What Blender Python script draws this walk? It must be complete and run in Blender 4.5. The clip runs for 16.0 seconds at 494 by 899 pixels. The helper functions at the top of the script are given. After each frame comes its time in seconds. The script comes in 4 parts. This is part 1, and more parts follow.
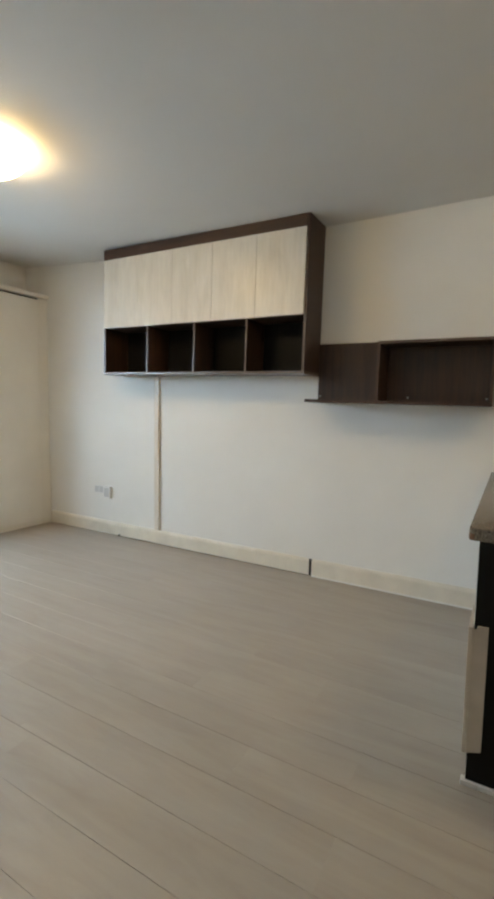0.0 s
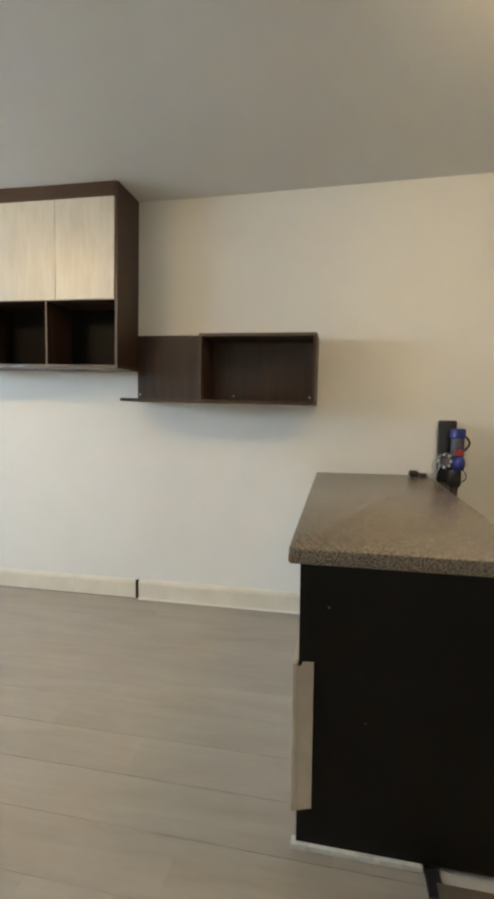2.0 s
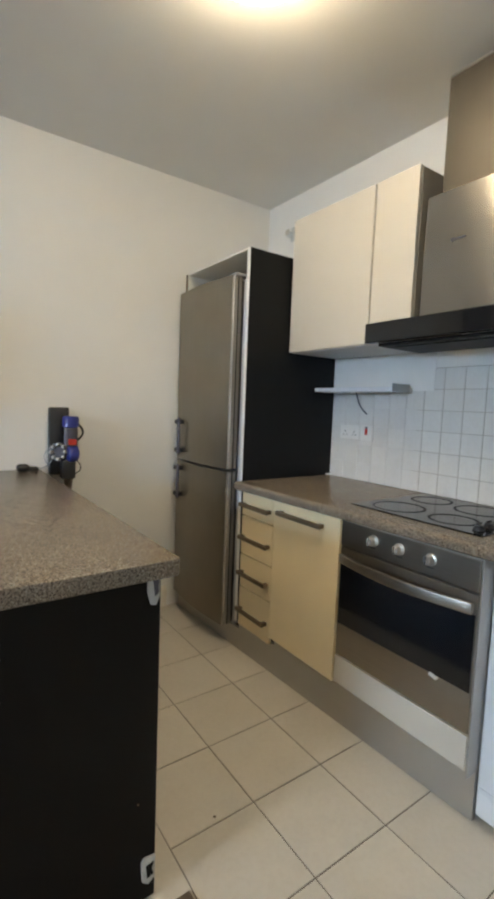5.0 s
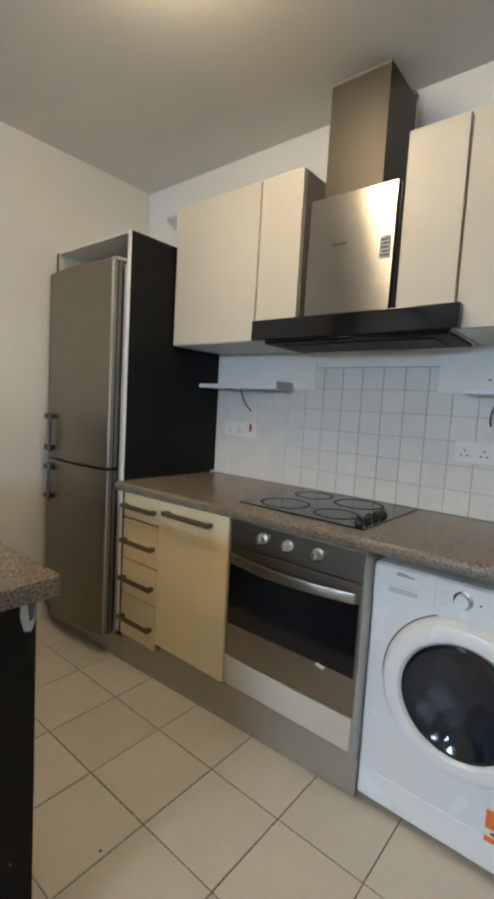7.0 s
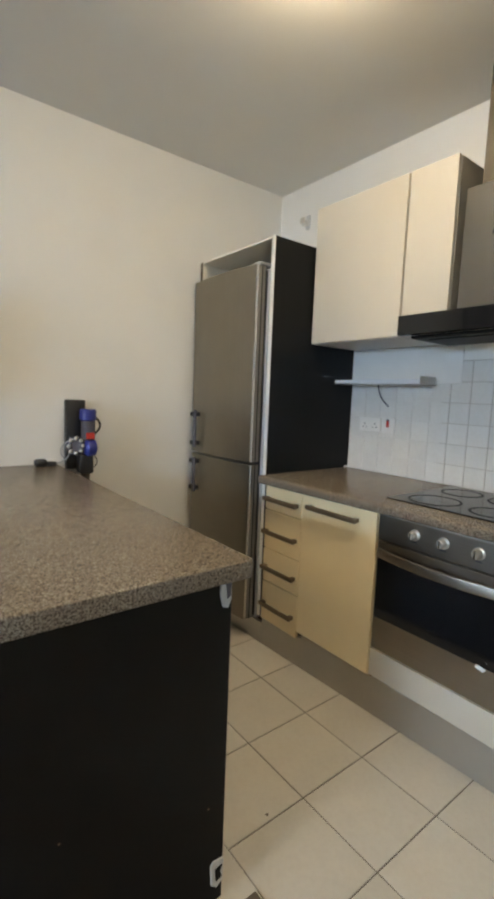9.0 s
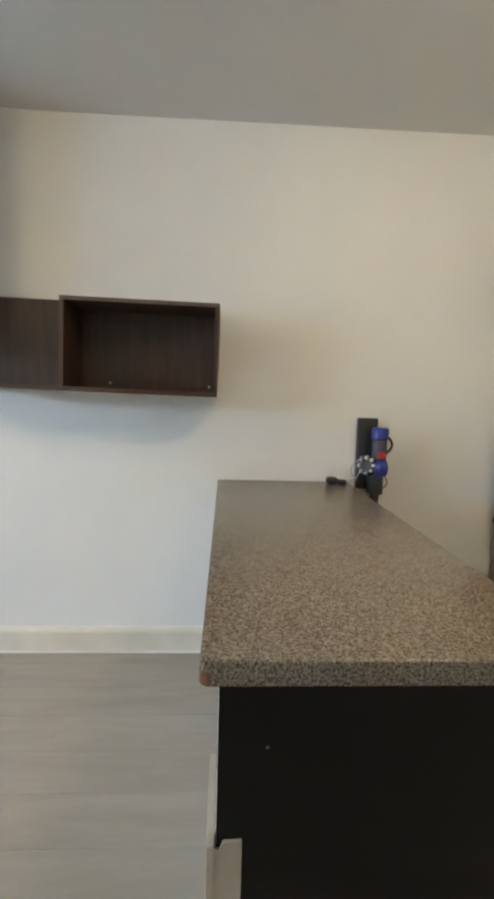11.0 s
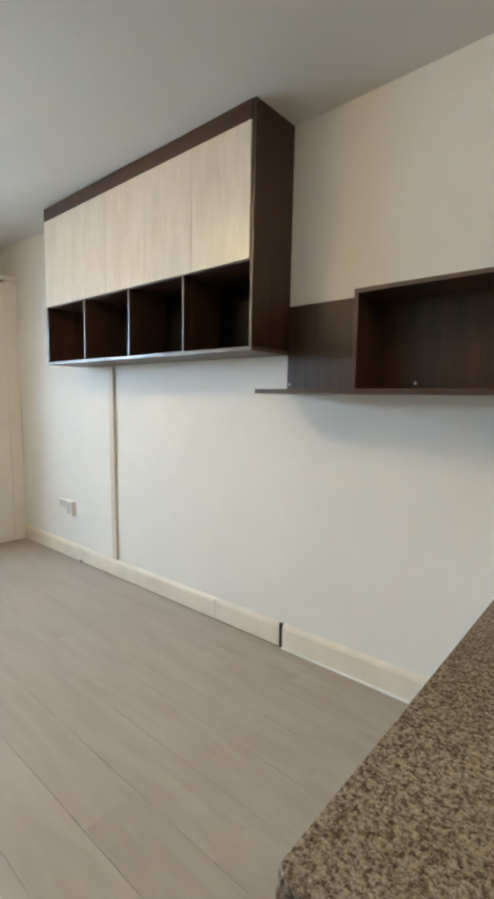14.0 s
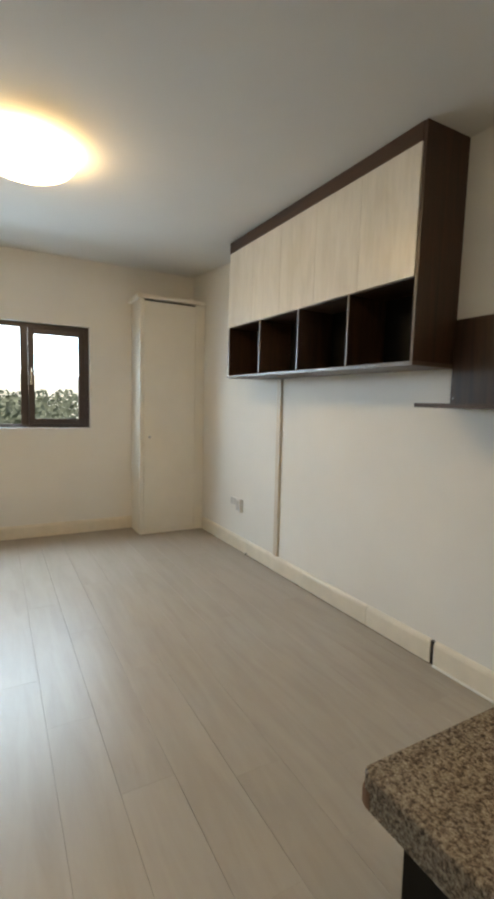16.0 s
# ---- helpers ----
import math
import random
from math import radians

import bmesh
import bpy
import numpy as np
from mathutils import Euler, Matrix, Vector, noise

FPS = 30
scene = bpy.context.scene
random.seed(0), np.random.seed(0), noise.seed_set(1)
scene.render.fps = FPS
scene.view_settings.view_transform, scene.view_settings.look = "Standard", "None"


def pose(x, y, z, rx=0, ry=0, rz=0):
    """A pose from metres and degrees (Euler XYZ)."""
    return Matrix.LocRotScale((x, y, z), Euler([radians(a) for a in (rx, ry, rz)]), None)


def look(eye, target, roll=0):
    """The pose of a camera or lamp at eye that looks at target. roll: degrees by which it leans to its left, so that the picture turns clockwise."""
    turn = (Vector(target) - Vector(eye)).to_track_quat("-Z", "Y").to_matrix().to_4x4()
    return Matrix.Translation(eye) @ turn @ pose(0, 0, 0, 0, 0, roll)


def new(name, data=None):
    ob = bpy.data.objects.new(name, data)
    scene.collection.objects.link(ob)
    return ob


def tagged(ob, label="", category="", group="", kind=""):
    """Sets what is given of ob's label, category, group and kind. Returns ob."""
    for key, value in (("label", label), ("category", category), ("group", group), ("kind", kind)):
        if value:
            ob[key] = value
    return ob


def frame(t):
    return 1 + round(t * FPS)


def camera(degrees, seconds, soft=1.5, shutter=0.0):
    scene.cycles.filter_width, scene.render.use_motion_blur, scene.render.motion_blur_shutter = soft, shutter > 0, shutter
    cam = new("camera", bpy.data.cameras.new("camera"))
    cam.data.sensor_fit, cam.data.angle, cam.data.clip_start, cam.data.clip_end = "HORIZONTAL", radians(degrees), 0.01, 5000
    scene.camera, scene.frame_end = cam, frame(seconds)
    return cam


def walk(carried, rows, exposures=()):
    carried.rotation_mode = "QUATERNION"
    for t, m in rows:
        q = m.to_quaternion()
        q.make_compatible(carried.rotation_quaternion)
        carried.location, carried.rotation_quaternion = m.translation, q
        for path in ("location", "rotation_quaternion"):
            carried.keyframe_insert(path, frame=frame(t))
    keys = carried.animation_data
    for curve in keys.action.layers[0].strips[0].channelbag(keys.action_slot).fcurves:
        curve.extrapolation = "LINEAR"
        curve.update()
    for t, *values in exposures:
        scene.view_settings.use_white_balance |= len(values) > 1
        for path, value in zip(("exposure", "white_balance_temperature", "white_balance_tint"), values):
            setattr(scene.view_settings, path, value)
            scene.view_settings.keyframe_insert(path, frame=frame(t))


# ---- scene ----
cam = camera(56.3, 16.0, soft=3.8)
PATH = [
    (0, (0.185, 0.378, 1.317), (-0.811, 2.103, 1.139), 0.9),
    (0.5, (0.155, 0.499, 1.317), (-0.711, 2.293, 1.138), 0.7),
    (1, (0.161, 0.655, 1.32), (-0.634, 2.482, 1.147), 0.5),
    (1.5, (0.195, 0.737, 1.318), (-0.414, 2.635, 1.153), 0.5),
    (2, (0.206, 0.8, 1.314), (-0.183, 2.755, 1.147), 0.4),
    (2.5, (0.176, 0.875, 1.308), (0.079, 2.864, 1.125), 1.0),
    (3, (0.152, 0.956, 1.314), (0.493, 2.915, 1.098), 1.6),
    (3.5, (0.139, 0.98, 1.306), (0.79, 2.86, 1.101), 1.2),
    (4, (0.169, 0.982, 1.306), (1.002, 2.788, 1.1), 1.3),
    (4.5, (0.209, 1.027, 1.304), (1.208, 2.749, 1.112), 1.7),
    (6.8, (0.248, 1.167, 1.31), (1.76, 2.463, 1.126), 3.4),
    (7, (0.243, 1.165, 1.31), (1.782, 2.431, 1.128), 3.3),
    (7.5, (0.207, 1.183, 1.311), (1.8, 2.379, 1.122), 3.4),
    (8, (0.154, 1.21, 1.312), (1.724, 2.433, 1.111), 3.3),
    (8.5, (0.107, 1.229, 1.31), (1.533, 2.614, 1.095), 2.9),
    (9, (0.069, 1.244, 1.313), (1.287, 2.815, 1.087), 2.2),
    (9.5, (0.053, 1.276, 1.322), (0.972, 3.038, 1.098), 2.0),
    (10, (0.072, 1.316, 1.337), (0.673, 3.209, 1.105), 1.9),
    (12.3, (0.205, 1.554, 1.306), (-0.307, 3.478, 1.122), 0.5),
    (12.5, (0.225, 1.597, 1.297), (-0.397, 3.489, 1.118), 0.3),
    (13, (0.226, 1.655, 1.307), (-0.62, 3.457, 1.119), 0.3),
    (13.5, (0.247, 1.726, 1.311), (-0.814, 3.411, 1.127), 0.1),
    (14, (0.284, 1.785, 1.312), (-1.021, 3.288, 1.122), 0.2),
    (14.5, (0.336, 1.825, 1.31), (-1.171, 3.128, 1.13), 0.4),
    (15, (0.359, 1.801, 1.312), (-1.253, 2.972, 1.144), 0.6),
    (15.5, (0.409, 1.742, 1.334), (-1.285, 2.791, 1.158), 0.7),
    (16, (0.444, 1.701, 1.336), (-1.305, 2.656, 1.168), 1.2),
]
# Light levels and the exposure of the film.
SKY, WINDOW_W, LAMP = 0.15, 122.0, 25.0
EXPOSURES = [(0.0, -0.48, 8050, 10), (0.5, -0.45, 8150, 10), (1.0, -0.3, 8200, 10), (2.0, -0.14, 8250, 10), (2.6, 0.0, 8150, 10), (3.5, 0.03, 7300, 10), (4.5, 0.05, 7000, 10), (7.0, -0.22, 7350, 10), (7.6, -0.22, 7350, 10), (9.0, 0.0, 7250, 10), (10.0, 0.02, 6800, 10), (12.5, -0.08, 7950, 10), (13.5, -0.06, 7850, 10), (14.5, -0.25, 8150, 11), (16.0, -0.64, 8950, 12)]

walk(cam, [(t, look(eye, target, roll)) for t, eye, target, roll in PATH], EXPOSURES)

# ---- world and light ----
world = bpy.data.worlds.new("sky")
scene.world = world
world.use_nodes = True
wn = world.node_tree
sky = wn.nodes.new("ShaderNodeTexSky")
sky.sky_type = "NISHITA"
sky.sun_disc = False
sky.sun_elevation = radians(36)
sky.sun_rotation = radians(123)
sky.dust_density = 4.0
wn.links.new(sky.outputs[0], wn.nodes["Background"].inputs[0])
wn.nodes["Background"].inputs[1].default_value = SKY

sun_data = bpy.data.lights.new("sun", "SUN")
sun_data.energy, sun_data.angle, sun_data.color = 4.5, radians(12), (1.0, 0.95, 0.88)
sun = new("sun", sun_data)
sun.matrix_world = look((14, -9, 12), (0, 0, 0))

win_data = bpy.data.lights.new("window_daylight", "AREA")
win_data.shape, win_data.size, win_data.size_y, win_data.spread = "RECTANGLE", 1.98, 0.56, radians(140)
win_data.energy, win_data.color = WINDOW_W, (0.42, 0.665, 1.0)
win_lamp = new("window_daylight", win_data)
win_lamp.matrix_world = look((-4.98, 1.67, 1.945), (0, 1.67, 0.1))


# ---- materials ----
def mat(name, rough=0.5, metal=0.0, spec=0.5):
    m = bpy.data.materials.new(name)
    m.use_nodes = True
    b = m.node_tree.nodes["Principled BSDF"]
    b.inputs["Roughness"].default_value = rough
    b.inputs["Metallic"].default_value = metal
    b.inputs["Specular IOR Level"].default_value = spec
    return m, m.node_tree, b


def coords(nt, scale=(1, 1, 1), rot=(0, 0, 0), shift_random=False):
    geo = nt.nodes.new("ShaderNodeNewGeometry")
    mp = nt.nodes.new("ShaderNodeMapping")
    mp.inputs["Scale"].default_value = scale
    mp.inputs["Rotation"].default_value = rot
    nt.links.new(geo.outputs["Position"], mp.inputs["Vector"])
    if shift_random:
        info = nt.nodes.new("ShaderNodeObjectInfo")
        mul = nt.nodes.new("ShaderNodeMath")
        mul.operation = "MULTIPLY"
        mul.inputs[1].default_value = 37.0
        nt.links.new(info.outputs["Random"], mul.inputs[0])
        nt.links.new(mul.outputs[0], mp.inputs["Location"])
    return mp.outputs[0]


def noise_tex(nt, vec, scale, detail=4, rough=0.55, distort=0.0):
    n = nt.nodes.new("ShaderNodeTexNoise")
    n.inputs["Scale"].default_value = scale
    n.inputs["Detail"].default_value = detail
    n.inputs["Roughness"].default_value = rough
    n.inputs["Distortion"].default_value = distort
    nt.links.new(vec, n.inputs["Vector"])
    return n.outputs["Fac"]


def ramp(nt, fac, stops):
    r = nt.nodes.new("ShaderNodeValToRGB")
    el = r.color_ramp.elements
    while len(el) < len(stops):
        el.new(0.5)
    for e, (p, c) in zip(el, stops):
        e.position, e.color = p, (*c, 1)
    nt.links.new(fac, r.inputs[0])
    return r.outputs[0]


def mixc(nt, a, b, fac, kind="MIX"):
    m = nt.nodes.new("ShaderNodeMix")
    m.data_type, m.blend_type = "RGBA", kind
    nt.links.new(a, m.inputs["A"])
    nt.links.new(b, m.inputs["B"])
    if isinstance(fac, float):
        m.inputs["Factor"].default_value = fac
    else:
        nt.links.new(fac, m.inputs["Factor"])
    return m.outputs["Result"]


def bump(nt, b, height, strength, distance=0.002):
    n = nt.nodes.new("ShaderNodeBump")
    n.inputs["Strength"].default_value = strength
    n.inputs["Distance"].default_value = distance
    nt.links.new(height, n.inputs["Height"])
    nt.links.new(n.outputs[0], b.inputs["Normal"])


def rough_var(nt, b, fac, lo, hi):
    r = nt.nodes.new("ShaderNodeMapRange")
    r.inputs["To Min"].default_value, r.inputs["To Max"].default_value = lo, hi
    nt.links.new(fac, r.inputs[0])
    nt.links.new(r.outputs[0], b.inputs["Roughness"])


def dim(c, k):
    return tuple(v * k for v in c)


def plain(name, c, rough=0.5, metal=0.0, var=0.08, scale=6.0, fine=90.0, relief=0.08, spec=0.5):
    """Paint, plastic or metal with slight soiling at two scales."""
    m, nt, b = mat(name, rough, metal, spec)
    v = coords(nt)
    big = noise_tex(nt, v, scale, 5)
    small = noise_tex(nt, v, fine, 3)
    col = ramp(nt, big, [(0.3, dim(c, 1 - var)), (0.7, dim(c, 1 + var * 0.4))])
    nt.links.new(col, b.inputs["Base Color"])
    if relief:
        bump(nt, b, small, relief, 0.001)
    rough_var(nt, b, big, max(rough - 0.06, 0.02), min(rough + 0.08, 1))
    return m


def wood(name, dark, light, axis, rough=0.4, stretch=14.0, scale=9.0, contrast=(0.3, 0.7), knots=False):
    """Wood decor whose grain runs along the given axis."""
    m, nt, b = mat(name, rough)
    s = [stretch, stretch, stretch]
    s["xyz".index(axis)] = 1.0
    v = coords(nt, tuple(s), shift_random=True)
    g = noise_tex(nt, v, scale / 6, 7, 0.65, 0.4)
    f = noise_tex(nt, v, scale, 3, 0.6)
    col = ramp(nt, g, [(contrast[0], dark), (contrast[1], light)])
    fine = ramp(nt, f, [(0.35, (0.90, 0.90, 0.90)), (0.6, (1, 1, 1))])
    out = mixc(nt, col, fine, 0.7, "MULTIPLY")
    if knots:
        k = noise_tex(nt, coords(nt, (5, 5, 1.6), shift_random=True), 1.4, 4, 0.6, 0.8)
        out = mixc(nt, out, ramp(nt, k, [(0.46, (1, 1, 1)), (0.78, (0.86, 0.84, 0.80))]), 0.8, "MULTIPLY")
    nt.links.new(out, b.inputs["Base Color"])
    bump(nt, b, f, 0.12, 0.001)
    rough_var(nt, b, g, rough - 0.05, rough + 0.1)
    return m


M_WALL = plain("wall_paint", (0.79, 0.775, 0.735), 0.75, var=0.05, scale=1.4, fine=180, relief=0.12)
M_CEIL = plain("ceiling_paint", (0.74, 0.73, 0.70), 0.85, var=0.04, scale=1.1, fine=140, relief=0.12)
M_SKIRT = plain("skirting_paint", (0.75, 0.685, 0.575), 0.5, var=0.10, scale=7)
M_TRUNK = plain("trunking_plastic", (0.66, 0.585, 0.50), 0.5, var=0.06, scale=4)
M_WHITE = plain("white_paint", (0.80, 0.79, 0.76), 0.45, var=0.06, scale=5)
M_WARD = plain("wardrobe_paint", (0.77, 0.74, 0.67), 0.5, var=0.05, scale=3)
M_WALNUT = wood("walnut_board", (0.024, 0.0105, 0.0055), (0.085, 0.037, 0.017), "x", 0.38)
M_WALNUT_V = wood("walnut_upright", (0.021, 0.0095, 0.0052), (0.072, 0.032, 0.016), "z", 0.38)
M_EDGE = plain("walnut_edge_band", (0.115, 0.08, 0.06), 0.4, var=0.1)
M_PALE = wood("limed_wood", (0.64, 0.585, 0.505), (0.715, 0.665, 0.58), "z", 0.30, 9, 5, (0.22, 0.78), True)
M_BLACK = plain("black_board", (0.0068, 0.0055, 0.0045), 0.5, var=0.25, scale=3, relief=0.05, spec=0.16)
M_CHARCOAL = plain("charcoal_board", (0.006, 0.0068, 0.008), 0.45, var=0.25, scale=3, relief=0.05, spec=0.18)
M_CREAM = plain("cream_laminate", (0.56, 0.515, 0.435), 0.46, var=0.05, scale=2.5, relief=0.02)
M_YELLOWED = plain("yellowed_laminate", (0.88, 0.72, 0.45), 0.42, var=0.07, scale=3, relief=0.02)
M_CARCASS = plain("carcass_board", (0.42, 0.36, 0.28), 0.5, var=0.08)
M_PLINTH = plain("brushed_plinth", (0.46, 0.44, 0.405), 0.32, 0.7, var=0.08, scale=3)
M_HANDLE = plain("bronzed_handle", (0.20, 0.145, 0.095), 0.38, 0.7, var=0.12)
M_CHROME = plain("chrome", (0.72, 0.72, 0.72), 0.18, 1.0, var=0.03, relief=0.0)
M_SATIN = plain("satin_metal", (0.55, 0.53, 0.50), 0.38, 0.9, var=0.05, relief=0.0)
M_APPLIANCE = plain("white_enamel", (0.80, 0.82, 0.845), 0.25, var=0.02, relief=0.0)
M_GREYPLASTIC = plain("grey_plastic", (0.45, 0.46, 0.47), 0.4, var=0.05)
M_BLACKPL = plain("black_plastic", (0.018, 0.018, 0.02), 0.35, var=0.1)
M_GLASSBLACK = plain("black_glass", (0.008, 0.009, 0.011), 0.06, var=0.1, relief=0.0)
M_DOORGLASS = plain("porthole_glass", (0.012, 0.017, 0.026), 0.05, var=0.2, relief=0.0)
gt = M_DOORGLASS.node_tree
bump(gt, gt.nodes["Principled BSDF"], noise_tex(gt, coords(gt, (4, 7, 5)), 1.5, 1, 0.4, 0.8), 0.5, 0.03)
M_BLUE = plain("blue_plastic", (0.022, 0.032, 0.23), 0.3, var=0.08)
M_SMOKE = plain("smoky_plastic", (0.10, 0.10, 0.13), 0.2, var=0.1)
M_RED = plain("red_plastic", (0.5, 0.03, 0.02), 0.35, var=0.08)
M_ORANGE = plain("orange_label", (0.82, 0.17, 0.03), 0.45, var=0.05)
M_SOFTGREY = plain("pale_grey_plastic", (0.56, 0.56, 0.55), 0.4, var=0.04)
M_INK = plain("dark_print", (0.06, 0.06, 0.07), 0.5, var=0.05)
M_PRINTGREY = plain("grey_print", (0.33, 0.33, 0.34), 0.5, var=0.05)
M_NAVY = plain("blue_display", (0.02, 0.04, 0.12), 0.12, var=0.05, relief=0.0)
M_GROUT = plain("floor_grout", (0.155, 0.128, 0.098), 0.85, var=0.15, scale=12)
M_WGROUT = plain("wall_grout", (0.46, 0.42, 0.37), 0.85, var=0.15, scale=10)
M_PGROUT = plain("painted_grout", (0.70, 0.695, 0.67), 0.7, var=0.06, scale=10)
M_SUB = plain("plank_joint", (0.235, 0.20, 0.165), 0.85, var=0.15)
M_PROFILE = plain("brown_profile", (0.14, 0.105, 0.075), 0.42, 0.2, var=0.15)
M_RAW = plain("raw_plaster", (0.66, 0.63, 0.58), 0.9, var=0.2, scale=40, fine=250, relief=0.5)
M_CHIP = plain("bare_chipboard", (0.17, 0.08, 0.042), 0.8, var=0.2, scale=60)
M_TAN = plain("bare_edging", (0.47, 0.385, 0.30), 0.6, var=0.12, scale=9)
M_FRAME = plain("brown_window_frame", (0.055, 0.038, 0.036), 0.4, var=0.1)
# Leaf green paled and blued: distance haze painted into the base colour.
M_LEAF_HAZED = plain("hazed_foliage", (0.20, 0.27, 0.25), 0.9, var=0.12, scale=0.6, relief=0.0)
M_FIELD = plain("grass_field", (0.09, 0.13, 0.06), 0.9, var=0.3, scale=0.08, fine=2, relief=0.0)


def steel(name, c, rough, axis, vary=True):
    """Brushed stainless steel."""
    m, nt, b = mat(name, rough, 1.0)
    s = [160.0, 160.0, 160.0]
    s["xyz".index(axis)] = 1.5
    v = coords(nt, tuple(s))
    f = noise_tex(nt, v, 2.0, 2)
    w = noise_tex(nt, coords(nt), 4.0, 4)
    col = mixc(nt, ramp(nt, f, [(0.3, dim(c, 0.93)), (0.7, c)]), ramp(nt, w, [(0.3, (0.88, 0.88, 0.88)), (0.7, (1, 1, 1))]), 1.0, "MULTIPLY")
    nt.links.new(col, b.inputs["Base Color"])
    if vary:
        rough_var(nt, b, w, rough - 0.05, rough + 0.08)
    bump(nt, b, f, 0.04, 0.0005)
    return m


M_STEEL_V = steel("brushed_steel_upright", (0.295, 0.268, 0.228), 0.34, "z")
M_STEEL_H = steel("brushed_steel", (0.36, 0.325, 0.285), 0.33, "y")
M_STEEL_HOOD = steel("hood_steel", (0.56, 0.53, 0.49), 0.27, "z", False)
M_STEEL_HOOD.node_tree.nodes["Principled BSDF"].inputs["Anisotropic"].default_value = 0.97
M_STEEL_HOOD.node_tree.nodes["Principled BSDF"].inputs["Anisotropic Rotation"].default_value = 0.25
# Steel darkened well below the hood front to mute the lamp's highlight.
M_STEEL_CH_DIM = steel("dimmed_chimney_steel", (0.092, 0.084, 0.073), 0.48, "z")


def worktop_material():
    m, nt, b = mat("speckled_worktop", 0.3)
    v = coords(nt)
    a = noise_tex(nt, v, 205, 3, 0.65)
    c = noise_tex(nt, v, 300, 2, 0.6)
    col = ramp(nt, a, [(0.36, (0.062, 0.045, 0.032)), (0.46, (0.16, 0.124, 0.091)), (0.55, (0.252, 0.205, 0.156)), (0.70, (0.345, 0.295, 0.235))])
    dots = ramp(nt, c, [(0.36, (0.25, 0.22, 0.20)), (0.46, (1, 1, 1))])
    big = ramp(nt, noise_tex(nt, v, 5, 3), [(0.3, (0.9, 0.9, 0.9)), (0.7, (1, 1, 1))])
    nt.links.new(mixc(nt, mixc(nt, col, dots, 0.66, "MULTIPLY"), big, 1.0, "MULTIPLY"), b.inputs["Base Color"])
    bump(nt, b, a, 0.12, 0.0006)
    rough_var(nt, b, c, 0.2, 0.32)
    return m


M_TOP = worktop_material()


def plank_material():
    m, nt, b = mat("grey_oak_laminate", 0.36)
    v = coords(nt, (1.0, 7, 7), shift_random=True)
    g = noise_tex(nt, v, 1.5, 6, 0.6, 0.6)
    f = noise_tex(nt, v, 8, 4, 0.6)
    col = ramp(nt, g, [(0.22, (0.300, 0.255, 0.207)), (0.5, (0.350, 0.305, 0.254)), (0.8, (0.392, 0.348, 0.296))])
    fine = ramp(nt, f, [(0.3, (0.965, 0.965, 0.965)), (0.6, (1, 1, 1))])
    info = nt.nodes.new("ShaderNodeObjectInfo")
    tone = ramp(nt, info.outputs["Random"], [(0.0, (0.97, 0.97, 0.97)), (1.0, (1.02, 1.02, 1.02))])
    nt.links.new(mixc(nt, mixc(nt, col, fine, 0.7, "MULTIPLY"), tone, 1.0, "MULTIPLY"), b.inputs["Base Color"])
    bump(nt, b, g, 0.05, 0.0006)
    rough_var(nt, b, g, 0.33, 0.43)
    return m


M_PLANK = plank_material()


def tile_material(name, c, rough, tone):
    m, nt, b = mat(name, rough)
    v = coords(nt, shift_random=True)
    g = noise_tex(nt, v, 5, 5, 0.6)
    f = noise_tex(nt, v, 60, 3)
    info = nt.nodes.new("ShaderNodeObjectInfo")
    t = ramp(nt, info.outputs["Random"], [(0.0, (tone, tone, tone)), (1.0, (1, 1, 1))])
    col = mixc(nt, ramp(nt, g, [(0.3, dim(c, 0.92)), (0.7, c)]), ramp(nt, f, [(0.3, (0.95, 0.94, 0.93)), (0.6, (1, 1, 1))]), 0.8, "MULTIPLY")
    nt.links.new(mixc(nt, col, t, 1.0, "MULTIPLY"), b.inputs["Base Color"])
    bump(nt, b, g, 0.05, 0.002)
    rough_var(nt, b, g, rough - 0.05, rough + 0.1)
    return m


M_TILE = tile_material("beige_floor_tile", (0.68, 0.625, 0.535), 0.33, 0.93)
M_WTILE = tile_material("white_wall_tile", (0.78, 0.77, 0.74), 0.22, 0.95)


def lamp_material(name, tint, level):
    m, nt, b = mat(name, 0.3)
    b.inputs["Base Color"].default_value = (0.9, 0.88, 0.82, 1)
    b.inputs["Emission Color"].default_value = (*tint, 1)
    b.inputs["Emission Strength"].default_value = level
    return m


M_LAMP_WARM = lamp_material("lit_warm_opal", (1.0, 0.78, 0.48), LAMP * 1.4)
M_LAMP = lamp_material("lit_opal", (1.0, 0.84, 0.60), LAMP * 1.36)


def glass_material():
    m, nt, b = mat("window_glass", 0.0)
    b.inputs["Transmission Weight"].default_value = 1.0
    b.inputs["IOR"].default_value = 1.1
    b.inputs["Base Color"].default_value = (0.97, 0.99, 1.0, 1)
    return m


M_GLASS = glass_material()

# ---- building helpers ----
BASE = {}


def thing(name, at, label, category, group="", kind=""):
    """An Empty at the base of a thing; its parts are given in world coordinates."""
    ob = new(name)
    ob.empty_display_size = 0.1
    ob.location = at
    BASE[ob] = Vector(at)
    return tagged(ob, label, category, group, kind)


